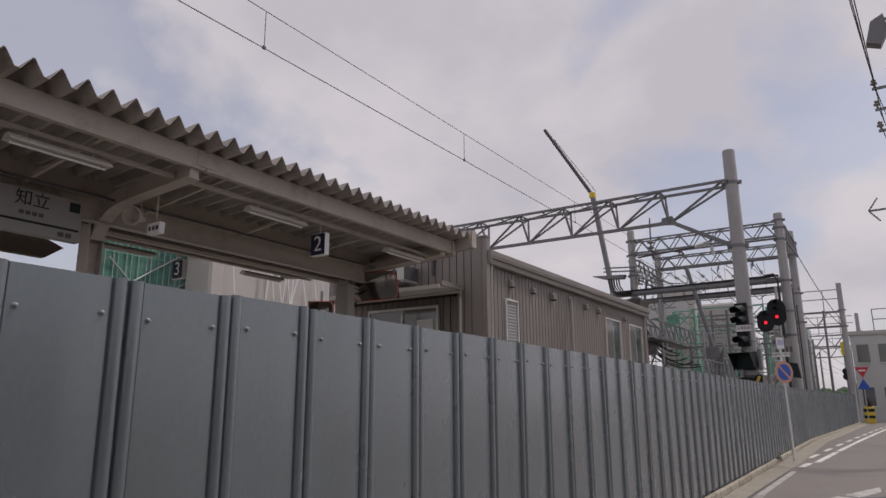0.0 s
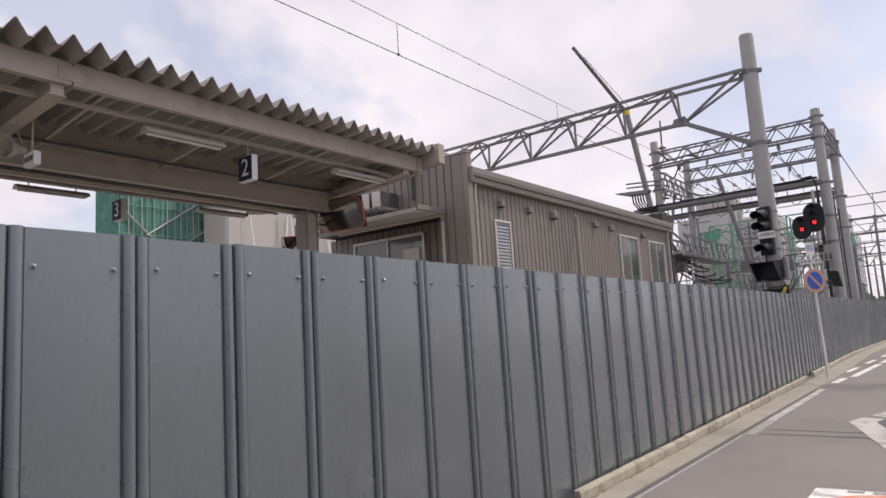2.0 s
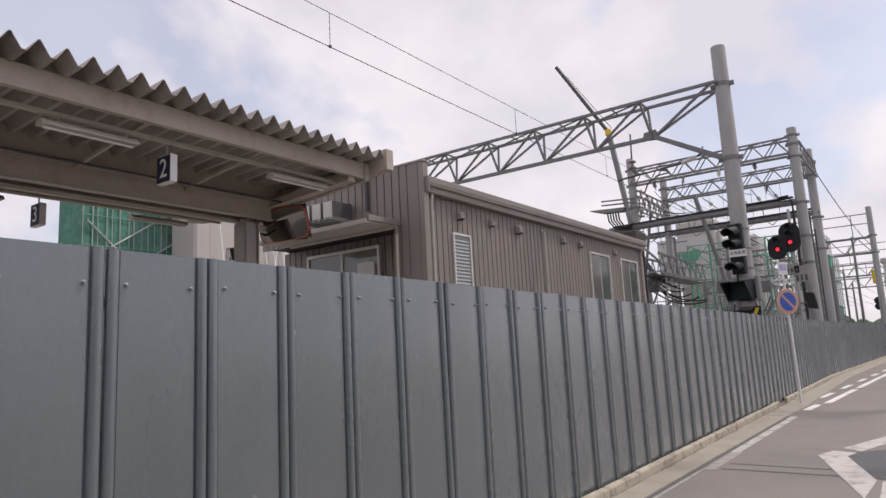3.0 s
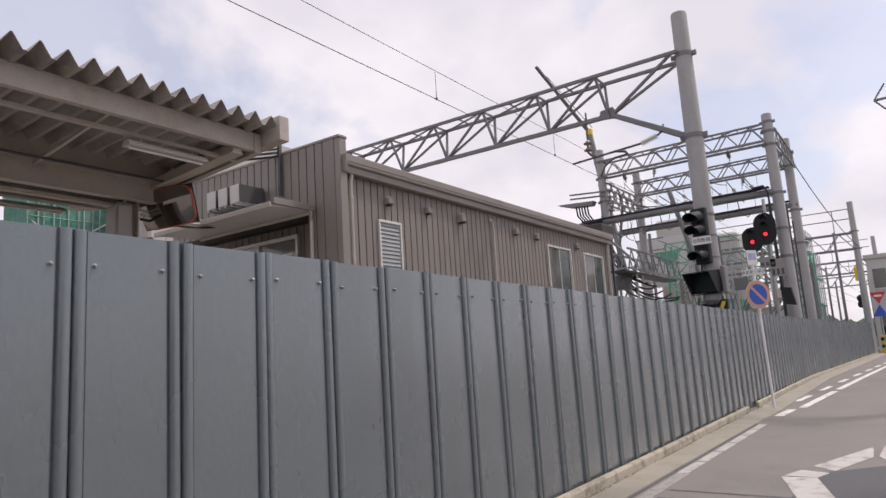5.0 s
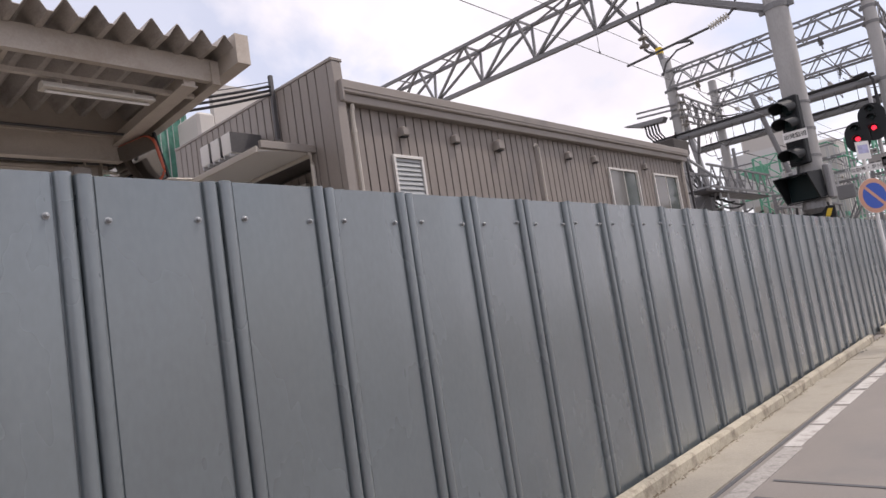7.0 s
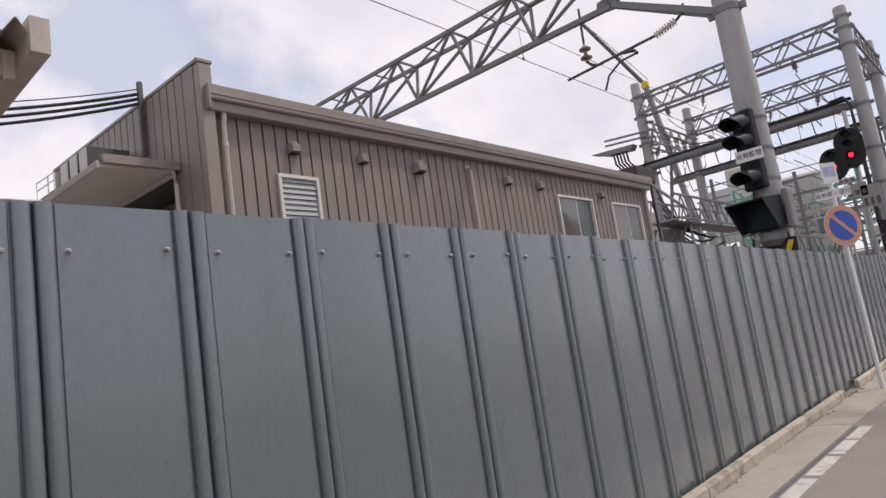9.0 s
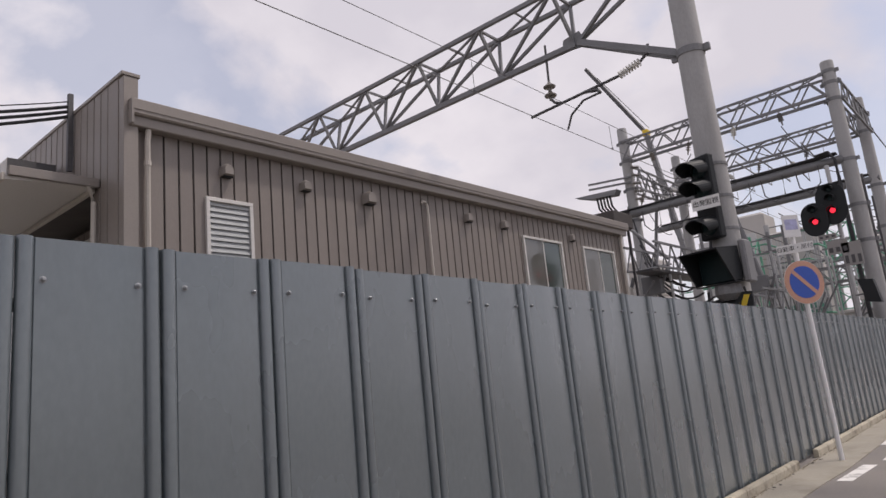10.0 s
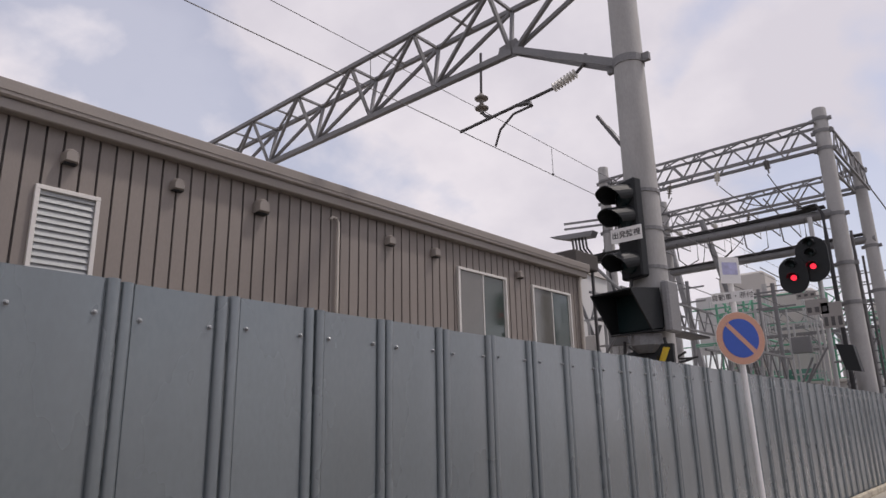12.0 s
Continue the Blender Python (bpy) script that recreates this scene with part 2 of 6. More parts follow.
def basis(d):
    d = Vector(d).normalized()
    up = Vector((0, 0, 1)) if abs(d.z) < 0.95 else Vector((1, 0, 0))
    s = d.cross(up).normalized()
    return s, s.cross(d).normalized(), d


def ring_loft(bm, rings, cap=True):
    rows = [[bm.verts.new(c) for c in r] for r in rings]
    n = len(rows[0])
    for a, b in zip(rows, rows[1:]):
        for i in range(n):
            bm.faces.new((a[i], a[(i + 1) % n], b[(i + 1) % n], b[i]))
    if cap:
        bm.faces.new(rows[0][::-1])
        bm.faces.new(rows[-1])
    return bm


def tube(bm, p, q, r0, r1=None, n=10):
    r1 = r0 if r1 is None else r1
    p, q = Vector(p), Vector(q)
    s, u, d = basis(q - p)
    ang = [2 * math.pi * i / n for i in range(n)]
    return ring_loft(bm, [[c + (s * math.cos(a) + u * math.sin(a)) * r for a in ang] for c, r in ((p, r0), (q, r1))])


def path(bm, pts, r, n=8):
    pts = [Vector(p) for p in pts]
    rings = []
    for i, p in enumerate(pts):
        a, b = pts[max(0, i - 1)], pts[min(len(pts) - 1, i + 1)]
        s, u, d = basis(b - a)
        rad = r[i] if isinstance(r, (list, tuple)) else r
        rings.append([p + (s * math.cos(t) + u * math.sin(t)) * rad for t in (2 * math.pi * k / n for k in range(n))])
    return ring_loft(bm, rings)


def bar(bm, p, q, w, h):
    """A rectangular bar from p to q: w across, h upwards."""
    p, q = Vector(p), Vector(q)
    s, u, d = basis(q - p)
    return ring_loft(bm, [[c + s * a * w / 2 + u * b * h / 2 for a, b in ((-1, -1), (1, -1), (1, 1), (-1, 1))] for c in (p, q)])


def angle_bar(bm, p, q, w, t=0.008):
    """A rolled L-section from p to q."""
    p, q = Vector(p), Vector(q)
    s, u, d = basis(q - p)
    prof = ((0, 0), (w, 0), (w, t), (t, t), (t, w), (0, w))
    return ring_loft(bm, [[c + s * (a - w / 3) + u * (b - w / 3) for a, b in prof] for c in (p, q)])


def hang(p, q, sag, n=12):
    p, q = Vector(p), Vector(q)
    return [p.lerp(q, i / n) - Vector((0, 0, sag * 4 * (i / n) * (1 - i / n))) for i in range(n + 1)]


def lathe(bm, base, axis, profile, n=12):
    """profile: (distance along axis, radius)"""
    s, u, d = basis(axis)
    base = Vector(base)
    return ring_loft(bm, [[base + d * h + (s * math.cos(t) + u * math.sin(t)) * r for t in (2 * math.pi * k / n for k in range(n))] for h, r in profile])


def prism(bm, pts, off):
    """A flat outline, given as points, thickened by the vector off."""
    a = [bm.verts.new(p) for p in pts]
    b = [bm.verts.new(Vector(p) + Vector(off)) for p in pts]
    bm.faces.new(a)
    bm.faces.new(b[::-1])
    n = len(a)
    for i in range(n):
        bm.faces.new((a[i], a[(i + 1) % n], b[(i + 1) % n], b[i]))
    return bm


def lettering(name, text, size, m, material, parent, depth=0.002):
    """Text in the built-in font as a mesh, centred at the pose m (reading along m's x, upwards along m's y)."""
    cu = bpy.data.curves.new(name, "FONT")
    cu.body, cu.size, cu.extrude, cu.align_x, cu.align_y = text, size, depth, "CENTER", "CENTER"
    tmp = bpy.data.objects.new(name, cu)
    scene.collection.objects.link(tmp)
    me = bpy.data.meshes.new_from_object(tmp.evaluated_get(bpy.context.evaluated_depsgraph_get()))
    bpy.data.objects.remove(tmp)
    bpy.data.curves.remove(cu)
    me.transform(Matrix.Translation(-ORIGIN[parent]) @ m)
    me.materials.clear()
    me.materials.append(material)
    ob = new(name, me)
    ob.parent = parent
    return ob


def facing(at, normal):
    """The pose whose z looks along normal, with y upwards."""
    z = Vector(normal).normalized()
    x = Vector((0, 0, 1)).cross(z).normalized()
    y = z.cross(x)
    m = Matrix((x, y, z)).transposed().to_4x4()
    m.translation = Vector(at)
    return m


def twin(ob, parent, offset):
    """Another part on the same mesh, shifted by offset."""
    o = new(ob.name.split(".")[0], ob.data)
    o.parent = parent
    o.location = Vector(ob.location) + Vector(offset)
    ORIGIN[o] = ORIGIN[ob]
    return o


# ---------------------------------------------------------------- ground and road
def fence_x(y):
    """The fence's face along the road: straight, then bending back towards the road."""
    return -2.40 - 0.0175 * (y - 3) if y < 30 else -2.8725 + (y - 30) * 0.0255


def line_x(y):
    """The edge line of the road."""
    if y < 18:
        return -2.04
    return -2.04 + 0.036 * (y - 18) + 0.00045 * (y - 18) ** 2


def strip(name, ys, left, right, z, material, parent=None, label="", thick=0.0):
    bm = B()
    rows = []
    for y in ys:
        rows.append((bm.verts.new((left(y), y, z)), bm.verts.new((right(y), y, z))))
    for (a, b), (c, d) in zip(rows, rows[1:]):
        bm.faces.new((a, b, d, c))
    if thick:
        r = bmesh.ops.extrude_face_region(bm, geom=bm.faces[:])
        bmesh.ops.translate(bm, verts=[v for v in r["geom"] if isinstance(v, bmesh.types.BMVert)], vec=(0, 0, -thick))
    return part(name, bm, material, parent, label)


def steps(a, b, d):
    n = max(1, int(round((b - a) / d)))
    return [a + (b - a) * i / n for i in range(n + 1)]


bm = B()
bmesh.ops.create_grid(bm, x_segments=2, y_segments=2, size=900)
bmesh.ops.translate(bm, verts=bm.verts, vec=(0, 0, -0.06))
tagged(part("ground", bm, M_GROUND), "brown-grey ballast and bare earth", "ground", kind="structure")
tagged(strip("road", steps(-30, 120, 3), lambda y: fence_x(min(y, 58)) - 0.05 if y < 60 else line_x(y) - 0.6, lambda y: line_x(y) + 6.5, 0.0, M_ASPHALT, thick=0.05),
       "worn grey asphalt of a narrow street beside the fence", "road", kind="structure")
tagged(strip("gutter", steps(7.25, 17.2, 1), lambda y: fence_x(y) + 0.1, lambda y: line_x(y) - 0.06, 0.012, M_CONC, thick=0.012),
       "stained concrete gutter slab between kerb and road", "gutter", kind="structure")
tagged(strip("gutter", steps(17.22, 58, 1), lambda y: fence_x(y) + 0.1, lambda y: min(line_x(y) - 0.06, fence_x(y) + 0.62), 0.012, M_CONC, thick=0.012),
       "stained concrete gutter slab between kerb and road", "gutter", kind="structure")


# added wall, out of view: keeps sky light and reflections off the near fence
bm = B()
box(bm, 7.0, 7.25, -28, 7, -0.06, 2.7)
box(bm, 6.98, 7.27, -28, 7, 2.7, 2.78)
tagged(part("unseen_shading_wall", bm, M_OPPOSITE), "unseen plain brown-grey wall added across the street to darken the fence", "wall", kind="structure")


def marking(name, a, b, w, off, material, label):
    tagged(strip(name, steps(a, b, 1.0), lambda y: line_x(y) + off, lambda y: line_x(y) + off + w, 0.005, material, thick=0.004), label, "road marking", kind="structure")


marking("edge_line", 6.6, 11.2, 0.04, 0.0, M_FADED, "thin remnant of a worn white edge line")
marking("edge_line", 11.2, 12.55, 0.13, 0.02, M_FADED, "nearly worn-off white edge line on the asphalt")
for a, b in ((12.57, 13.3), (13.36, 14.1), (14.2, 14.9), (15.0, 15.7), (15.78, 16.4), (16.45, 17.1)):
    marking("edge_line", a, b, 0.12, 0.005, M_WORN, "worn white edge line on the asphalt")
tagged(strip("tar_joint", steps(6.6, 17.1, 1), lambda y: line_x(y) - 0.05, lambda y: line_x(y) - 0.02, 0.004, M_SHADEJOINT, thick=0.004), "dark open joint between gutter slab and asphalt", "road seam", kind="structure")
marking("edge_line", 18.45, 19.6, 0.15, 0.0, M_LINE, "worn white edge line on the asphalt")
for a, b in ((20.0, 24.2), (24.8, 60.0)):
    marking("edge_line", a, b, 0.15, 0.12, M_LINE, "worn white edge line on the asphalt")
for k in range(12):
    marking("dash_line", 21.5 + 3.1 * k, 23.0 + 3.1 * k, 0.13, -0.22, M_LINE, "short white dash beside the edge line")

# hollow white diamond painted on the road
bm = B()
outer = [(-0.27, 9.9), (0.48, 12.6), (-0.27, 15.0), (-1.02, 12.6)]
inner = [(-0.27, 10.95), (0.16, 12.6), (-0.27, 14.1), (-0.70, 12.6)]
vo = [bm.verts.new((x, y, 0.005)) for x, y in outer]
vi = [bm.verts.new((x, y, 0.005)) for x, y in inner]
for i, spans in enumerate((((0.06, 0.97),), ((0.0, 0.4), (0.52, 0.95)), ((0.1, 0.72), (0.83, 0.98)), ((0.0, 0.9),))):
    oa, ob_, ia, ib = vo[i].co.copy(), vo[(i + 1) % 4].co.copy(), vi[i].co.copy(), vi[(i + 1) % 4].co.copy()
    for s0, s1 in spans:
        e0, e1 = s0 - 0.02, s1 + 0.015
        bm.faces.new([bm.verts.new(p) for p in (oa.lerp(ob_, s0), oa.lerp(ob_, s1), ia.lerp(ib, max(0, min(1, e1))), ia.lerp(ib, max(0, e0)))])
for v in vo + vi:
    bm.verts.remove(v)
tagged(part("diamond_marking", bm, M_WORN), "worn white diamond outline painted on the asphalt", "road marking", kind="structure")
# shadow lying over the diamond, painted as a flat dark polygon
bm = B()
path_pts = [(-0.8, 11.6), (-0.1, 11.1), (0.9, 11.5), (1.3, 12.6), (0.7, 13.3), (-0.1, 13.5), (-0.7, 12.9)]
bm.faces.new([bm.verts.new((x, y, 0.003)) for x, y in path_pts])
tagged(part("asphalt_patch", bm, M_SHADEJOINT), "dark shadow shape painted on the asphalt", "road patch", kind="structure")
# two thin dark lines running across the asphalt
for y in (11.25, 11.62):
    bm = B()
    prism(bm, [(-1.85, y + 0.05, 0.003), (-0.4, y - 0.06, 0.003), (1.6, y - 0.2, 0.003), (1.6, y - 0.15, 0.003), (-0.4, y - 0.01, 0.003), (-1.85, y + 0.085, 0.003)], (0, 0, 0.001))
    tagged(part("dark_road_line", bm, M_SHADEJOINT), "thin dark line across the asphalt", "road seam", kind="structure")
# worn sign painted on the road: white plate, red ring, blue middle
bm = B()
bm.faces.new([bm.verts.new((x, y, 0.005)) for x, y in ((-0.79, 7.58), (0.30, 7.58), (0.30, 8.48), (-0.79, 8.48))])
plate = tagged(part("road_sign_marking", bm, M_LINE), "white plate with faded red ring painted on the asphalt", "road marking", kind="structure")


def disc(name, cx, cy, r0, r1, z, material, parent):
    bm = B()
    n = 40
    a = [bm.verts.new((cx + r1 * 1.15 * math.cos(2 * math.pi * i / n), cy + r1 * math.sin(2 * math.pi * i / n), z)) for i in range(n)]
    if r0:
        b = [bm.verts.new((cx + r0 * 1.15 * math.cos(2 * math.pi * i / n), cy + r0 * math.sin(2 * math.pi * i / n), z)) for i in range(n)]
        for i in range(n):
            bm.faces.new((a[i], a[(i + 1) % n], b[(i + 1) % n], b[i]))
    else:
        bm.faces.new(a)
    ob = part(name, bm, material)
    ob.parent = parent
    return ob


disc("red_ring", -0.245, 8.0, 0.22, 0.35, 0.009, M_ROADRED, plate)
disc("blue_disc", -0.245, 8.0, 0, 0.215, 0.009, M_ROADBLUE, plate)
for k, (bx, bw) in enumerate(((-0.45, 0.12), (-0.28, 0.14), (-0.10, 0.1))):
    bm = B()
    box(bm, bx, bx + bw, 7.95, 8.06, 0.010, 0.013)
    part("painted_bar", bm, M_LINE).parent = plate
for bx in (-0.55, -0.37, -0.19, -0.01):
    bm = B()
    box(bm, bx, bx + 0.12, 8.38, 8.45, 0.006, 0.009)
    part("painted_bar", bm, M_FADED).parent = plate

# kerb stones along the foot of the fence
kerb = thing("kerb", (0, 0, 0), "low stained concrete kerb at the foot of the fence", "kerb", kind="structure")
y = 7.25
rk = random.Random(4)
while y < 57:
    y1 = y + 1.0
    if not 18.9 < y < 19.6:
        bm = B()
        x0, x1 = fence_x(y), fence_x(y1)
        h = 0.105 + rk.uniform(-0.003, 0.003)
        s = rk.uniform(-0.003, 0.003)
        quad = [(x0 + 0.042, y + 0.003), (x0 + 0.108 + s, y + 0.003), (x1 + 0.108 + s, y1 - 0.003), (x1 + 0.042, y1 - 0.003)]
        top = [(x0 + 0.042, y + 0.006), (x0 + 0.094 + s, y + 0.006), (x1 + 0.094 + s, y1 - 0.006), (x1 + 0.042, y1 - 0.006)]
        ring_loft(bm, [[(a, b, 0.0) for a, b in quad], [(a, b, h - 0.02) for a, b in quad], [(a, b, h) for a, b in top]])
        part("kerb_stone", bm, M_KERB, kerb)
    y = y1

rubble = B()
rr = random.Random(9)
for _ in range(110):
    yy = rr.uniform(5.2, 7.4) if rr.random() < 0.82 else rr.uniform(17.8, 21.0)
    xx = fence_x(yy) + (rr.uniform(0.03, 0.2) if yy < 8 else rr.uniform(0.12, 0.2))
    r = rr.uniform(0.01, 0.036) if yy < 8 else rr.uniform(0.008, 0.02)
    res = bmesh.ops.create_icosphere(rubble, subdivisions=1, radius=r)
    for v in res["verts"]:
        v.co = v.co * rr.uniform(0.7, 1.25) + Vector((xx, yy, r * 0.5))
tagged(part("rubble", rubble, M_RUBBLE), "dark crumbs of asphalt and stones along the fence foot", "rubble", kind="stuff")

# leaf litter and grit blown against the foot of the kerb
rl = random.Random(21)
verts, faces = [], []
for _ in range(2600):
    yy = 7.3 + 24 * rl.random() ** 1.3
    xx = fence_x(yy) + 0.112 + abs(rl.gauss(0, 0.016))
    if math.sin(yy * 2.3) + math.sin(yy * 5.1 + 1) < rl.uniform(-2.2, 1.2):
        continue
    s, a, h = rl.uniform(0.004, 0.012), rl.uniform(0, 6.28), rl.uniform(0.003, 0.008)
    n0 = len(verts)
    for k in range(3):
        verts.append((xx + s * math.cos(a + 2.1 * k), yy + s * 1.3 * math.sin(a + 2.1 * k), 0.012))
    verts.append((xx, yy, 0.012 + h))
    faces += [(n0, n0 + 1, n0 + 3), (n0 + 1, n0 + 2, n0 + 3), (n0 + 2, n0, n0 + 3)]
lme = bpy.data.meshes.new("litter")
lme.from_pydata(verts, [], faces)
lme.materials.append(M_LITTER)
tagged(new("litter", lme), "brown leaf litter and grit along the kerb foot", "litter", kind="stuff")

# ---------------------------------------------------------------- construction fence
def panel_mesh():
    """One ribbed sheet, 0.5 m wide: a flat middle with a rounded rib along each edge. Local y along the fence, x outwards."""
    half = []
    for c in (-0.995, -0.97, -0.92, -0.84, -0.72, -0.5, -0.1, 0.2, 0.4, 0.56, 0.70, 0.81, 0.90, 0.96, 0.99):
        half.append((0.0305 + 0.0275 * c, 0.022 * ((1 - c * c) ** 0.55 if c > 0 else (1 - abs(c) ** 2.6) ** 0.45)))
    prof = [(0.0010, -0.012)] + half + [(0.0590, -0.003), (0.0615, -0.004), (0.0645, 0.0), (0.067, 0.0), (0.25, 0.001)]
    prof += [(0.4295, 0.0), (0.4345, -0.001), (0.4380, -0.006), (0.4415, -0.006)] + [(u + 0.4395, d) for u, d in half] + [(0.4995, -0.007)]
    bm = B()
    back = [(u, d - 0.006) for u, d in prof[::-1]]
    loop = prof + back
    ring_loft(bm, [[(d, u, z) for u, d in loop] for z in (0.04, 1.975)])
    me = bpy.data.meshes.new("panel")
    bmesh.ops.recalc_face_normals(bm, faces=bm.faces)
    bm.to_mesh(me)
    bm.free()
    me.materials.append(M_FENCE)
    for p in me.polygons:
        p.use_smooth = len(p.vertices) == 4
    me.set_sharp_from_angle(angle=radians(38))
    return me


def bolt_mesh():
    bm = B()
    lathe(bm, (-0.002, 0, 0), (1, 0, 0), [(0, 0.0125), (0.003, 0.0125), (0.0035, 0.0085), (0.013, 0.0085), (0.015, 0.0055), (0.019, 0.005)], 8)
    me = bpy.data.meshes.new("bolt")
    bmesh.ops.recalc_face_normals(bm, faces=bm.faces)
    bm.to_mesh(me)
    bm.free()
    me.materials.append(M_BOLT)
    return me


fence = thing("fence", (0, 0, 0), "grey-blue ribbed steel sheet construction fence along the street", "fence")
PANEL, BOLT = panel_mesh(), bolt_mesh()
rf = random.Random(2)
y = 0.383 - 0.5005 * 11
while y < 57.5:
    ym = y + 0.251
    turn = math.degrees(math.atan2(-(fence_x(y + 0.5005) - fence_x(y)), 0.5005))
    p = new("panel", PANEL)
    p.parent = fence
    p.matrix_local = pose(fence_x(y) + rf.uniform(-0.003, 0.003), y, rf.uniform(-0.006, 0.006), rf.uniform(-0.12, 0.12), rf.uniform(-0.25, 0.25), turn + rf.uniform(-0.25, 0.25))
    for u in (0.095, 0.411):
        b = new("bolt", BOLT)
        b.parent = p
        b.location = (0.001, u + rf.uniform(-0.006, 0.006), 1.828 + rf.uniform(-0.006, 0.006))
    y += 0.5005
# return of the fence at its far end
for k in range(5):
    p = new("panel", PANEL)
    p.parent = fence
    p.matrix_local = pose(fence_x(57.6) - 0.5005 * k, 57.6, 0, 0, 0, 90)
rail = B()
for z in (0.5, 1.2, 1.75):
    for a, b in ((-5.2, 30), (30, 57.5)):
        tube(rail, (fence_x(a) - 0.045, a, z), (fence_x(b) - 0.045, b, z), 0.024)
part("back_rail", rail, M_LIGHTSTEEL, fence)
for k in range(26):
    yy = -4.9 + 2.5 * k
    if yy < 57:
        bm = B()
        tube(bm, (fence_x(yy) - 0.1, yy, -0.06), (fence_x(yy) - 0.1, yy, 1.85), 0.024)
        part("post", bm, M_LIGHTSTEEL, fence)

# ---------------------------------------------------------------- platform and canopy
P_TOP = 1.25
bm = B()
box(bm, -12.4, -6.95, -40, 45, -0.06, P_TOP)
tagged(part("platform", bm, M_PLATFORM), "grey paved railway platform behind the fence", "platform", kind="structure")

canopy = thing("platform_canopy", (-9.36, 4, P_TOP), "cream-grey steel platform canopy with corrugated roof sheets", "canopy")
EDGE, PEAK, PITCH = -6.70, 10.89, 0.2788


def sheet_z(y):
    """Height of the folded roof sheet above its valleys."""
    f = ((y - PEAK) / PITCH) % 1.0
    d = min(f, 1 - f) * 2          # 0 at a peak, 1 in a valley
    if d < 0.08:
        return 0.155
    if d > 0.80:
        return 0.0
    return 0.155 * (0.80 - d) / 0.72


def roof_sheet(x_out, x_in, z_out, z_in):
    bm = B()
    ys = []
    k0 = int((-5 - PEAK) / PITCH)
    for k in range(k0, 2):
        for f in (-0.60, -0.40, -0.04, 0.04):
            yy = PEAK + (k + f) * PITCH
            if yy <= 11.26:
                ys.append(yy)
    ys = sorted(ys) + [11.26]
    n = 4
    top, low = [], []
    for i in range(n + 1):
        t = i / n
        x, z = x_out + (x_in - x_out) * t, z_out + (z_in - z_out) * t
        top.append([bm.verts.new((x, yy, z + sheet_z(yy))) for yy in ys])
        low.append([bm.verts.new((x, yy, z + sheet_z(yy) - 0.009)) for yy in ys])
    for g in (top, low):
        for a, b in zip(g, g[1:]):
            for j in range(len(ys) - 1):
                bm.faces.new((a[j], a[j + 1], b[j + 1], b[j]))
    for i in (0, n):
        for j in range(len(ys) - 1):
            bm.faces.new((top[i][j], top[i][j + 1], low[i][j + 1], low[i][j]))
    return bm


part("roof_sheet", roof_sheet(EDGE, -9.16, 4.735, 4.63), M_SHEET, canopy, "weathered grey corrugated roof sheet")
part("roof_sheet", roof_sheet(-12.02, -9.56, 4.735, 4.63), M_SHEET, canopy, "weathered grey corrugated roof sheet")


def channel(bm, x, y0, y1, z0, z1, w, t=0.012, flip=1):
    """A C-section along y, open towards the canopy's middle."""
    prof = [(0, z0), (0, z1), (-w, z1), (-w, z1 - t), (-t, z1 - t), (-t, z0 + t), (-w, z0 + t), (-w, z0)]
    return ring_loft(bm, [[(x + flip * a, yy, b) for a, b in prof] for yy in (y0, y1)])


for x, flip in ((-7.05, 1), (-11.67, -1)):
    for a, b in ((-5, 5.17), (5.19, 11.26)):
        bm = B()
        channel(bm, x, a, b, 4.46, 4.725, 0.09, flip=flip)
        part("edge_beam", bm, M_CANOPY, canopy)
    bm = B()
    box(bm, x - 0.1, x + 0.012, 5.03, 5.33, 4.50, 4.69, 0.004)
    part("splice_plate", bm, M_CANOPY, canopy)
def i_beam(bm, x, y0, y1, z0, z1, w, t=0.015):
    prof = [(-w / 2, z0), (w / 2, z0), (w / 2, z0 + t), (t / 2, z0 + t), (t / 2, z1 - t), (w / 2, z1 - t), (w / 2, z1), (-w / 2, z1), (-w / 2, z1 - t), (-t / 2, z1 - t), (-t / 2, z0 + t), (-w / 2, z0 + t)]
    return ring_loft(bm, [[(x + a, yy, b) for a, b in prof] for yy in (y0, y1)])


# middle beams under the valley
for x in (-9.10, -9.62):
    bm = B()
    i_beam(bm, x, -5, 11.2, 4.02, 4.37, 0.13)
    part("middle_beam", bm, M_CANOPY, canopy)
bm = B()
box(bm, -9.60, -9.12, -5, 11.2, 4.40, 4.80, 0.01)
part("valley_gutter", bm, M_CANOPY, canopy)
# end box and end beam
for sgn in (1, -1):
    def mx(x, s=sgn):
        return x if s > 0 else -18.72 - x
    bm = B()
    prism(bm, [(mx(-6.64), 11.26, 4.56), (mx(-6.64), 11.26, 4.91), (mx(-9.36), 11.26, 4.81), (mx(-9.36), 11.26, 4.44)], (0, 0.17, 0))
    part("end_gutter", bm, M_CANOPY, canopy)
    bm = B()
    prism(bm, [(mx(-7.02), 11.14, 4.42), (mx(-7.02), 11.14, 4.69), (mx(-9.36), 11.14, 4.60), (mx(-9.36), 11.14, 4.28)], (0, 0.1, 0))
    part("end_beam", bm, M_CANOPY, canopy)
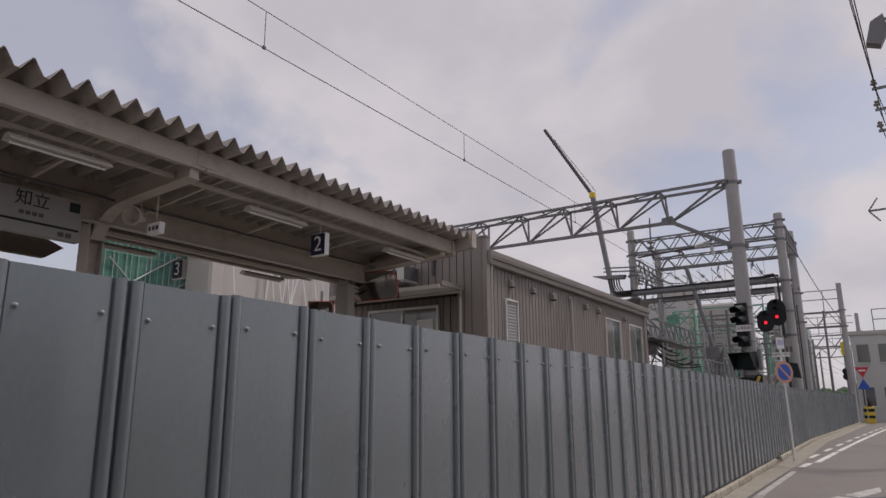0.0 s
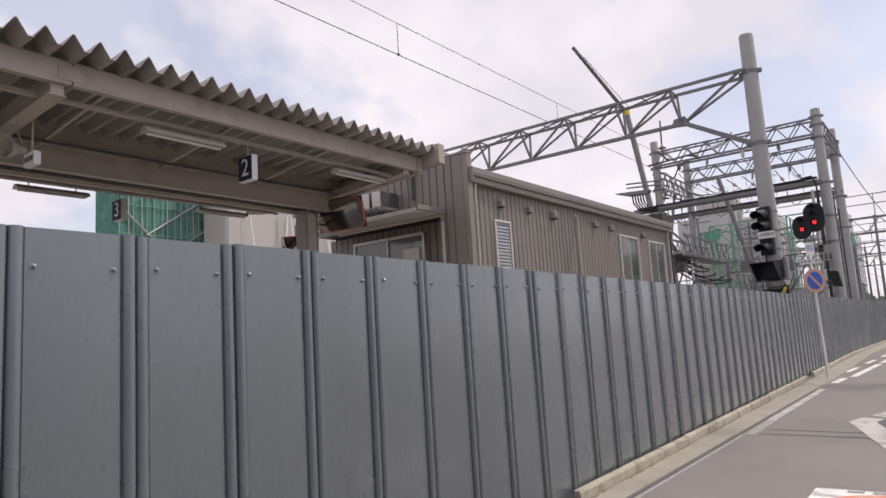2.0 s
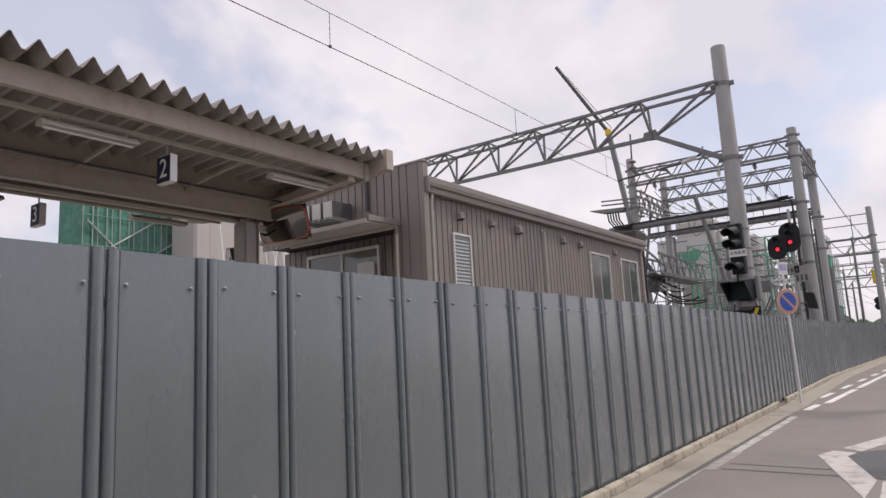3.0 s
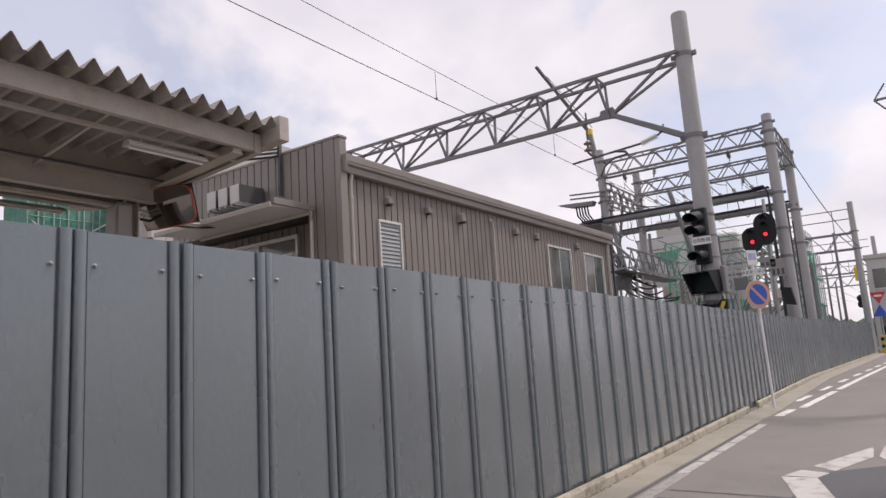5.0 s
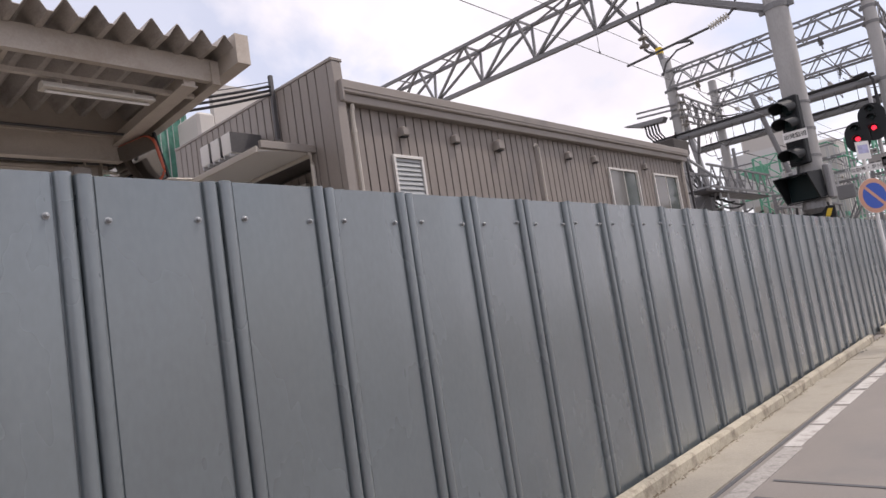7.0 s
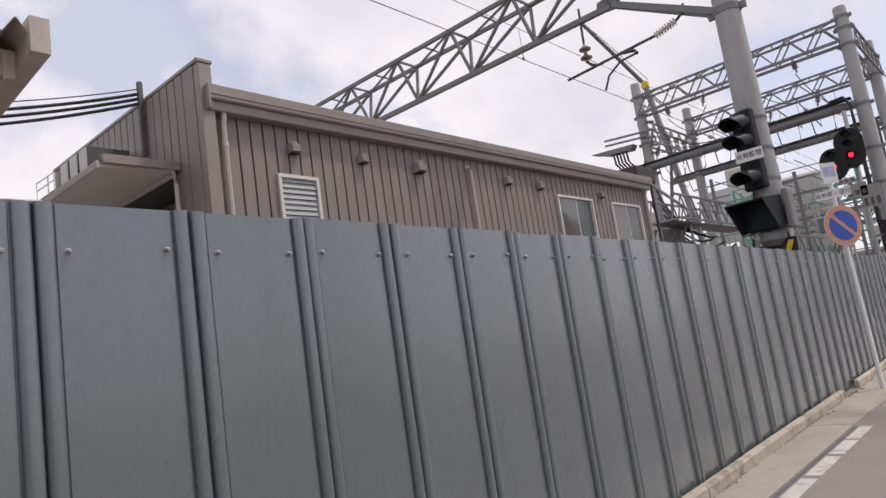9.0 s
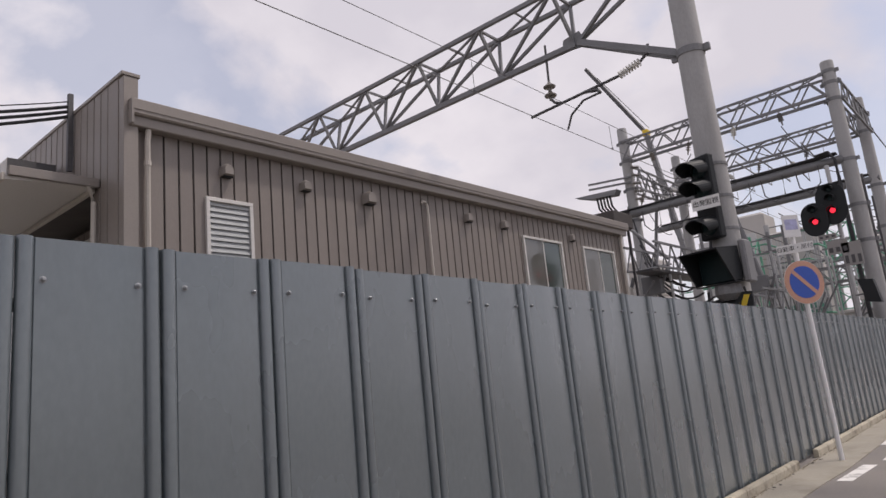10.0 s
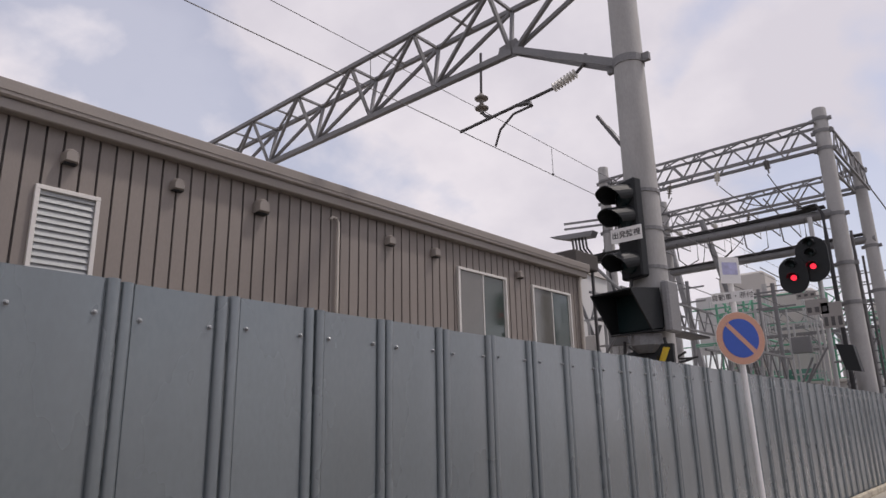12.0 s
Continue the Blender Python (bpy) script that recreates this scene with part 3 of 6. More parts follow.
# columns and their curved arms
for yc in (-0.5, 5.05, 10.6):
    bm = B()
    hh = [(-9.49, -0.11), (-9.23, -0.11), (-9.23, -0.095), (-9.35, -0.095), (-9.35, 0.095), (-9.23, 0.095), (-9.23, 0.11), (-9.49, 0.11), (-9.49, 0.095), (-9.37, 0.095), (-9.37, -0.095), (-9.49, -0.095)]
    ring_loft(bm, [[(a, yc + c, z) for a, c in hh] for z in (P_TOP, 4.2)])
    part("column", bm, M_CANOPY, canopy)
    for sgn in (1, -1):
        rings = []
        for k in range(13):
            t = k / 12
            u = 0.13 + t * 2.12
            if yc > 9:
                zl = 4.24 + 0.14 * t
            else:
                zl = 3.80 + 0.42 * (1 - math.exp(-(u - 0.13) / 0.2)) + 0.05 * u
            zu = zl + 0.15 if yc > 9 else min(max(zl + 0.24, 4.40), 4.60) + 0.08 * max(0.0, t - 0.8) / 0.2
            ya = yc + 0.3 if yc > 9 else yc
            x, wd = -9.36 + sgn * u, 0.095
            rings.append([(x, ya - wd, zl), (x, ya + wd, zl), (x, ya + wd, zl + 0.016), (x, ya + 0.07, zl + 0.016), (x, ya + 0.07, zu), (x, ya - 0.07, zu), (x, ya - 0.07, zl + 0.016), (x, ya - wd, zl + 0.016)])
        bm = B()
        ring_loft(bm, rings)
        part("arm", bm, M_CANOPY, canopy)
# struts and lighting rail
for x in (-7.42, -11.30):
    bm = B()
    box(bm, x - 0.03, x + 0.03, -5, 11.1, 4.37, 4.42)
    part("lighting_rail", bm, M_CANOPY, canopy)
for k in range(9):
    yy = -3.15 + 1.75 * k
    for x0, x1 in ((-7.06, -9.05), (-11.66, -9.67)):
        bm = B()
        angle_bar(bm, (x0, yy, 4.52), (x1, yy, 4.30), 0.045)
        part("strut", bm, M_CANOPY, canopy)


for x, z, r in ((-9.55, 4.06, 0.03), (-9.30, 4.05, 0.02), (-10.9, 4.30, 0.025), (-8.75, 4.30, 0.018)):
    bm = B()
    tube(bm, (x, -5, z), (x, 11.1, z), r, n=8)
    part("conduit", bm, M_DARKSTEEL if r < 0.022 else M_CANOPY, canopy)


def tube_lamp(y0, y1, x, z):
    e = thing("fluorescent_lamp", (x, (y0 + y1) / 2, z + 0.10), "off-white fluorescent lamp fixture under the canopy", "lamp", "platform lamps")
    bm = B()
    prism(bm, [(x - 0.04, y0, z + 0.07), (x + 0.04, y0, z + 0.07), (x + 0.09, y0, z + 0.015), (x + 0.09, y0, z), (x - 0.09, y0, z), (x - 0.09, y0, z + 0.015)], (0, y1 - y0, 0))
    part("housing", bm, M_CREAM, e)
    bm = B()
    tube(bm, (x, y0 + 0.04, z - 0.02), (x, y1 - 0.04, z - 0.02), 0.016)
    part("tube", bm, M_WHITE, e)
    for yy in (y0 + 0.2, y1 - 0.2):
        bm = B()
        tube(bm, (x, yy, z + 0.06), (x, yy, 4.39), 0.01, n=6)
        part("hanger", bm, M_CANOPY, e)
    return e


for y0 in (-0.3, 2.95, 6.2, 9.45):
    tube_lamp(y0, y0 + 1.14, -7.42, 4.24)
    tube_lamp(y0, y0 + 1.14, -11.30, 4.24)


def number_sign(x, y, z, digit):
    s = thing("platform_number_sign", (x, y, z + 0.2), "dark blue platform number sign with white rim", "sign", "platform number signs")
    bm = B()
    box(bm, x - 0.16, x + 0.16, y - 0.05, y + 0.05, z - 0.185, z + 0.185, 0.006)
    part("case", bm, M_WHITE, s)
    for sg in (-1, 1):
        bm = B()
        box(bm, x - 0.15, x + 0.15, y + sg * 0.052 - 0.002, y + sg * 0.052 + 0.002, z - 0.175, z + 0.175)
        part("face", bm, M_NUMBER, s)
        lettering("numeral", digit, 0.36, facing((x, y + sg * 0.056, z), (0, sg, 0)), M_WHITE, s)
    bm = B()
    tube(bm, (x + 0.0, y, z + 0.18), (x + 0.0, y, 4.44), 0.012)
    part("hanger", bm, M_CANOPY, s)


number_sign(-7.52, 7.83, 4.05, "2")
number_sign(-11.2, 7.84, 4.05, "3")

# station name board
M_BOARD = surface("dull_off_white_board", (0.27, 0.255, 0.245), 0.5, 0, 0.08)
nb = thing("station_name_board", (-8.9, 3.7, 4.2), "off-white station name board with black lettering", "sign")
bm = B()
box(bm, -8.96, -8.84, 2.75, 4.6, 3.62, 4.2, 0.008)
part("case", bm, M_BOARD, nb)
bm = B()
box(bm, -8.838, -8.834, 2.78, 4.57, 3.76, 3.79)
part("dark_band", bm, M_BLACK, nb)
bm = B()
box(bm, -8.838, -8.834, 4.42, 4.56, 4.02, 4.15)
part("dark_square", bm, M_BLACK, nb)
lettering("lettering", "知立", 0.22, facing((-8.837, 3.95, 4.06), (1, 0, 0)), M_BLACK, nb)
for k in range(4):
    bm = B()
    box(bm, -8.838, -8.835, 3.80 + 0.08 * k, 3.86 + 0.08 * k, 3.86, 3.91)
    part("text_bar", bm, M_DARKSTEEL, nb)
for k in range(2):
    bm = B()
    box(bm, -8.838, -8.835, 4.3 + 0.1 * k, 4.38 + 0.1 * k, 3.66, 3.72)
    part("text_bar", bm, M_DARKSTEEL, nb)
for yy in (3.0, 4.35):
    bm = B()
    tube(bm, (-8.9, yy, 4.19), (-9.05, yy, 4.33), 0.014)
    part("hanger", bm, M_CANOPY, nb)

# long dark board hanging under the canopy's far edge
hs = thing("hanging_board", (-12.2, 4.4, 4.4), "long dark brown board with tapered end under the far canopy edge", "board")
bm = B()
prism(bm, [(-12.28, 2.6, 4.06), (-12.28, 5.78, 4.04), (-12.28, 6.1, 4.27), (-12.28, 5.75, 4.40), (-12.28, 2.6, 4.40)], (0.12, 0, 0))
part("panel", bm, M_BROWN, hs)
for yy in (3.1, 5.3):
    bm = B()
    tube(bm, (-12.22, yy, 4.39), (-12.0, yy, 4.74), 0.014)
    part("hanger", bm, M_CANOPY, hs)

# loudspeaker and small box sign by the first column
sp = thing("loudspeaker", (-8.3, 5.1, 4.3), "cream horn loudspeaker under the canopy arm", "loudspeaker")
bm = B()
lathe(bm, (-8.4, 5.22, 4.04), (0.35, -0.9, -0.1), [(0, 0.05), (0.1, 0.06), (0.22, 0.13), (0.27, 0.14), (0.265, 0.12), (0.14, 0.05)], 14)
part("horn", bm, M_CANOPY, sp, smooth=True)
bm = B()
tube(bm, (-8.39, 5.2, 4.06), (-8.39, 5.1, 4.45), 0.014)
part("bracket", bm, M_CANOPY, sp)
bs = thing("small_box_sign", (-8.0, 5.2, 4.0), "small white box sign hanging under the canopy", "sign")
bm = B()
box(bm, -8.14, -7.86, 5.12, 5.2, 3.74, 3.9, 0.006)
part("case", bm, M_WHITE, bs)
for k in range(3):
    bm = B()
    box(bm, -8.1 + 0.08 * k, -8.05 + 0.08 * k, 5.114, 5.119, 3.79, 3.85)
    part("text_bar", bm, M_DARKSTEEL, bs)
bm = B()
tube(bm, (-8.0, 5.16, 3.89), (-8.0, 5.16, 4.43), 0.012)
part("hanger", bm, M_CANOPY, bs)

# grey switch box on the second column and the convex mirror beside it
sb = thing("switch_box", (-9.15, 10.4, 3.6), "grey metal switch box fixed to the platform column", "box")
bm = B()
box(bm, -9.36, -9.02, 10.26, 10.485, 3.18, 3.92, 0.012)
part("case", bm, M_TRIM, sb)
bm = B()
box(bm, -9.33, -9.05, 10.25, 10.262, 3.22, 3.88, 0.004)
part("door", bm, M_TRIM, sb)


def curved_mirror(cx, cy, cz, w, h, normal, label):
    e = thing("convex_mirror", (cx, cy, cz), label, "mirror", "platform mirrors")
    m = facing((cx, cy, cz), normal)
    bm = B()
    nx, ny = 10, 6
    g = []
    for j in range(ny + 1):
        row = []
        for i in range(nx + 1):
            u, v = i / nx * 2 - 1, j / ny * 2 - 1
            row.append(bm.verts.new(m @ Vector((u * w / 2, v * h / 2, 0.07 * (1 - 0.6 * u * u - 0.4 * v * v)))))
        g.append(row)
    for a, b in zip(g, g[1:]):
        for i in range(nx):
            bm.faces.new((a[i], a[i + 1], b[i + 1], b[i]))
    part("mirror_face", bm, M_MIRROR, e, smooth=True)
    bm = B()
    box(bm, -w / 2 - 0.01, w / 2 + 0.01, -h / 2 - 0.01, h / 2 + 0.01, -0.045, -0.015)
    bmesh.ops.transform(bm, matrix=m, verts=bm.verts)
    part("back_plate", bm, M_BLACK, e)
    bm = B()
    loop = []
    for k in range(32):
        t = 2 * math.pi * k / 32
        c, s = math.cos(t), math.sin(t)
        loop.append(m @ Vector((w / 2 * math.copysign(abs(c) ** 0.35, c), h / 2 * math.copysign(abs(s) ** 0.35, s), 0.0)))
    path(bm, loop + [loop[0]], 0.022, 6)
    part("rim", bm, M_ORANGE, e, "orange-red plastic rim")
    return e


mr = curved_mirror(-8.93, 11.0, 3.95, 1.08, 0.58, (0.16, -0.95, -0.26), "rectangular convex mirror with orange rim by the platform end")
bm = B()
path(bm, [(-8.9, 11.05, 3.98), (-9.0, 11.1, 4.1), (-9.25, 10.74, 4.12)], 0.022)
part("bracket", bm, M_DARKSTEEL, mr)
mr = curved_mirror(-11.3, 11.9, 3.55, 0.6, 0.75, (0.55, -0.8, -0.1), "rectangular convex mirror on a post at the platform's far side")
bm = B()
tube(bm, (-11.36, 11.99, P_TOP), (-11.36, 11.99, 4.2), 0.04)
part("post", bm, M_LIGHTSTEEL, mr)

# ---------------------------------------------------------------- station building
bld = thing("station_building", (-10, 20, P_TOP), "single-storey brown-grey station building with ribbed metal siding", "building")
X_W, Y_N, Y_F, EAVE = -7.66, 13.42, 26.0, 4.86
bm = B()
box(bm, -12.3, X_W - 0.012, 14.12, Y_F, P_TOP, EAVE)
part("wall", bm, M_SEAM, bld)
bm = B()
box(bm, -12.3, -8.32, Y_N + 0.012, 14.12, 4.16, 5.0)
part("wall", bm, M_SEAM, bld)
bm = B()
box(bm, -8.32, X_W - 0.012, Y_N + 0.012, 14.12, P_TOP, 5.0)
part("wall", bm, M_SEAM, bld)
# roof, eaves gutter and parapet
bm = B()
prism(bm, [(-7.5, 13.5, 4.96), (-12.4, 13.5, 5.2), (-12.4, 13.5, 5.12), (-7.5, 13.5, 4.88)], (0, 12.6, 0))
part("roof", bm, M_TRIM, bld)
bm = B()
prof = [(-7.64, 4.84), (-7.47, 4.84), (-7.45, 4.86), (-7.45, 4.90), (-7.44, 4.905), (-7.44, 5.025), (-7.46, 5.04), (-7.64, 5.04)]
prism(bm, [(a, 13.5, b) for a, b in prof], (0, 12.6, 0))
part("eaves_gutter", bm, M_TRIM, bld)
bm = B()
prism(bm, [(a, 13.5, b) for a, b in ((-7.64, 4.712), (-7.515, 4.712), (-7.50, 4.725), (-7.50, 4.838), (-7.64, 4.838))], (0, 12.55, 0))
part("eaves_soffit", bm, M_TRIM, bld)
bm = B()
box(bm, -7.655, -7.43, 13.47, 13.497, 4.72, 5.03)
part("gutter_end", bm, M_TRIM, bld)
bm = B()
box(bm, -12.4, -7.55, Y_N + 0.02, Y_N + 0.16, 4.9, 5.335)
part("parapet", bm, M_SEAM, bld)
bm = B()
box(bm, -12.45, -7.52, Y_N - 0.03, Y_N + 0.19, 5.337, 5.385, 0.006)
part("coping", bm, M_TRIM, bld)
bm = B()
box(bm, -7.66, -7.53, Y_N - 0.005, Y_N + 0.17, P_TOP, 5.335, 0.006)
part("corner_trim", bm, M_TRIM, bld)


def siding(width, z0, z1):
    """One upright siding pan with a raised edge; local x along the wall, local y outwards."""
    me = bpy.data.meshes.new("siding_panel")
    bm = B()
    prof = [(0.012, -0.01), (0.012, 0.010), (0.017, 0.014), (width - 0.017, 0.014), (width - 0.012, 0.010), (width - 0.012, -0.01)]
    ring_loft(bm, [[(u, d, z) for u, d in prof] for z in (z0, z1)])
    bmesh.ops.recalc_face_normals(bm, faces=bm.faces)
    bm.to_mesh(me)
    bm.free()
    me.materials.append(M_SIDING)
    return me


def clad(me, m):
    o = new("siding_panel", me)
    o.parent = bld
    o.matrix_local = Matrix.Translation(-Vector(bld.location)) @ m
    return o


PAN = 0.1914
SIDE, END, LOW = siding(PAN, P_TOP, 4.86), siding(0.205, 4.12, 5.335), siding(0.205, P_TOP, 4.12)
FULL = siding(0.205, P_TOP, 5.335)
k = 0
while 13.571 + PAN * k + PAN < Y_F + 0.05:
    yy = 13.571 + PAN * k
    clad(SIDE, Matrix.Translation((X_W, yy, 0)) @ Matrix(((0, 1, 0, 0), (1, 0, 0, 0), (0, 0, 1, 0), (0, 0, 0, 1))))
    k += 1
bm = B()
box(bm, -7.932, -7.662, Y_N - 0.014, Y_N + 0.01, P_TOP, 5.335, 0.003)
part("corner_panel", bm, M_SIDING, bld)
for k in range(22):
    xx = -7.94 - 0.205 * (k + 1)
    clad(FULL if k < 2 else END, Matrix.Translation((xx, Y_N, 0)) @ Matrix(((1, 0, 0, 0), (0, -1, 0, 0), (0, 0, 1, 0), (0, 0, 0, 1))))
    if k >= 2:
        clad(LOW, Matrix.Translation((xx, 14.1, 0)) @ Matrix(((1, 0, 0, 0), (0, -1, 0, 0), (0, 0, 1, 0), (0, 0, 0, 1))))


def sash_window(y0, y1, z0, z1):
    x = X_W + 0.03
    w = part("window", box(B(), x - 0.05, x - 0.02, y0 + 0.02, y1 - 0.02, z0 + 0.02, z1 - 0.02), M_SEAM, bld)
    bm = B()
    for a, b, c, d in ((y0, y1, z1 - 0.05, z1), (y0, y1, z0, z0 + 0.05), (y0, y0 + 0.05, z0 + 0.05, z1 - 0.05), (y1 - 0.05, y1, z0 + 0.05, z1 - 0.05)):
        box(bm, x - 0.03, x + 0.035, a, b, c, d, 0.004)
    part("window_frame", bm, M_FRAME, w)
    ym = (y0 + y1) / 2
    for a, b, dx in ((y0 + 0.05, ym + 0.02, 0.0), (ym - 0.02, y1 - 0.05, -0.014)):
        bm = B()
        box(bm, x + dx - 0.012, x + dx + 0.012, a, a + 0.03, z0 + 0.05, z1 - 0.05)
        box(bm, x + dx - 0.012, x + dx + 0.012, b - 0.03, b, z0 + 0.05, z1 - 0.05)
        part("sash", bm, M_FRAME, w)
        bm = B()
        box(bm, x + dx - 0.003, x + dx + 0.003, a + 0.03, b - 0.03, z0 + 0.05, z1 - 0.05)
        part("pane", bm, M_GLASS if dx == 0.0 else M_DARKGLASS, w)


sash_window(21.5, 23.0, 2.75, 4.27)
sash_window(23.9, 25.42, 2.75, 4.27)

# louvre
lv = part("louvre", box(B(), X_W - 0.01, X_W + 0.012, 14.52, 15.12, 2.72, 3.98), M_LOUVRE, bld)
bm = B()
for a, b, c, d in ((14.48, 15.16, 3.97, 4.02), (14.48, 15.16, 2.68, 2.73), (14.48, 14.53, 2.73, 3.97), (15.11, 15.16, 2.73, 3.97)):
    box(bm, X_W + 0.0, X_W + 0.06, a, b, c, d, 0.004)
part("louvre_frame", bm, M_FRAME, lv)
for k in range(16):
    z = 2.77 + 0.076 * k
    bm = B()
    prism(bm, [(X_W + 0.012, 14.532, z + 0.074), (X_W + 0.018, 14.532, z + 0.078), (X_W + 0.040, 14.532, z + 0.006), (X_W + 0.034, 14.532, z)], (0, 0.576, 0))
    part("slat", bm, M_LOUVRE, lv)


def vent_hood(y, z, s):
    bm = B()
    x = X_W + 0.005
    prof = []
    for k in range(9):
        a = math.pi * k / 8
        prof.append((math.cos(a) * 0.5 * s, math.sin(a) * 0.45 * s))
    outline = [(0.5 * s, -0.55 * s)] + prof + [(-0.5 * s, -0.55 * s)]
    rings = []
    for dx, k in ((0.0, 1.0), (0.10 * s / 0.2, 1.0), (0.15 * s / 0.2, 0.72)):
        rings.append([(x + dx, y + a * k, z + b * k - (1 - k) * 0.1 * s) for a, b in outline])
    ring_loft(bm, rings)
    hood = part("vent_hood", bm, M_TRIM, bld, smooth=True)
    bm = B()
    box(bm, x + 0.02, x + 0.12 * s / 0.2, y - 0.4 * s, y + 0.4 * s, z - 0.60 * s, z - 0.552 * s)
    part("vent_opening", bm, M_BLACK, hood)


for yv, sv in ((14.78, 0.17), (16.05, 0.16), (17.27, 0.21), (19.76, 0.17), (20.88, 0.17), (23.45, 0.16)):
    vent_hood(yv, 4.42, sv)
# pipes on the long wall
bm = B()
path(bm, [(-7.60, 18.66, P_TOP), (-7.60, 18.66, 4.48), (-7.60, 18.62, 4.54), (-7.60, 18.54, 4.55), (-7.60, 18.51, 4.50)], 0.022)
part("pipe", bm, M_CREAM, bld, smooth=True)
for yy in (13.72, 25.82):
    bm = B()
    path(bm, [(-7.555, yy, 4.74), (-7.555, yy, 4.66), (-7.58, yy, 4.58), (-7.58, yy, P_TOP)], 0.035)
    dp = part("downpipe", bm, M_CREAM, bld, smooth=True)
    for z in (4.3, 3.2):
        bm = B()
        tube(bm, (-7.58, yy, z - 0.03), (-7.58, yy, z + 0.03), 0.043)
        part("pipe_collar", bm, M_CREAM, dp)
# roof bits that stand up behind the eaves
for yy in (17.6, 18.9):
    bm = B()
    tube(bm, (-10.5, yy, 5.1), (-10.5, yy, 5.62), 0.06)
    part("roof_vent", bm, M_TRIM, bld)
bm = B()
for k in range(30):
    if k % 2 == 0:
        box(bm, -7.7, -7.64, 20.0 + 0.2 * k, 20.1 + 0.2 * k, 5.0, 5.03)
part("snow_guard", bm, M_TRIM, bld)

# awning over the door on the end wall
aw = thing("awning", (-9.9, 13.4, 4.1), "taupe metal awning over the building's side door", "awning")
bm = B()
prism(bm, [(-8.2, 12.42, 4.06), (-8.2, 12.42, 4.11), (-8.2, 13.40, 4.19), (-8.2, 13.40, 4.12)], (-3.3, 0, 0))
part("awning_panel", bm, M_UNIT, aw)
bm = B()
box(bm, -11.5, -8.18, 12.38, 12.416, 4.04, 4.13, 0.006)
part("fascia", bm, M_CREAM, aw)
bm = B()
box(bm, -8.198, -8.14, 12.44, 13.40, 4.10, 4.21, 0.006)
part("side_gutter", bm, M_TRIM, aw)
bm = B()
bar(bm, (-11.4, 13.36, 4.08), (-8.25, 13.36, 4.08), 0.05, 0.05)
part("bracket", bm, M_CREAM, aw)
bm = B()
path(bm, [(-8.17, 13.28, 4.12), (-8.17, 13.30, 4.04), (-8.22, 13.36, 3.93), (-8.22, 13.36, P_TOP)], 0.032)
part("downpipe", bm, M_CREAM, aw, smooth=True)
# side door
dr = part("door", box(B(), -11.5, -9.32, 14.05, 14.075, P_TOP, 3.88), M_SEAM, bld)
bm = B()
for a, b, c, d in ((-11.55, -9.27, 3.87, 3.94), (-11.55, -11.49, P_TOP, 3.87), (-9.33, -9.27, P_TOP, 3.87), (-10.44, -10.38, P_TOP, 3.87)):
    box(bm, a, b, 13.99, 14.07, c, d, 0.004)
part("door_frame", bm, M_FRAME, dr)
for a, b in ((-11.48, -10.45), (-10.37, -9.34)):
    bm = B()
    box(bm, a, b, 14.03, 14.045, P_TOP + 0.1, 3.86)
    part("pane", bm, M_GLASS, dr)
bm = B()
box(bm, -9.95, -9.45, 14.018, 14.022, 3.1, 3.6)
part("notice", bm, M_CURTAIN, dr, "white paper notice on the glass")
# outdoor units on the wall above the awning
for k in range(3):
    x = -9.46 - 0.34 * k
    u = thing("outdoor_unit", (x - 0.3, 13.2, 4.4), "ivory boxed outdoor unit on the end wall above the awning", "air conditioner", "outdoor units")
    bm = B()
    box(bm, x - 0.27, x, 12.78, 13.36, 4.43, 4.77, 0.012)
    part("case", bm, M_UNIT, u)
    bm = B()
    box(bm, x + 0.001, x + 0.012, 12.785, 13.355, 4.435, 4.765)
    part("side_grille", bm, M_DARKSTEEL, u)
    for dx in (0.24, 0.07):
        bm = B()
        box(bm, x - dx, x - dx + 0.04, 12.78, 13.40, 4.38, 4.428)
        part("bracket", bm, M_LIGHTSTEEL, u)
# cables from the canopy to the building
cb = thing("cable_bundle", (-9.0, 13.3, 5.3), "sagging black cables between canopy and station building", "cables")
bm = B()
box(bm, -9.03, -8.97, 13.33, 13.39, 4.55, 5.62)
part("cable_post", bm, M_DARKSTEEL, cb)
rc = random.Random(5)
for k in range(4):
    bm = B()
    path(bm, hang((-9.0, 13.36, 5.52 - 0.07 * k), (-9.9 - 0.15 * k, 10.6, 5.12 - 0.06 * k), 0.04 + 0.05 * rc.random()), 0.022 if k else 0.008, 6)
    part("cable", bm, M_RUBBER, cb)
for k in range(3):
    bm = B()
    path(bm, hang((-9.2, 10.72, 3.92 - 0.07 * k), (-10.4, 13.1, 4.28 - 0.06 * k), 0.06), 0.022, 6)
    part("conduit", bm, M_CREAM if k < 2 else M_RUBBER, cb)

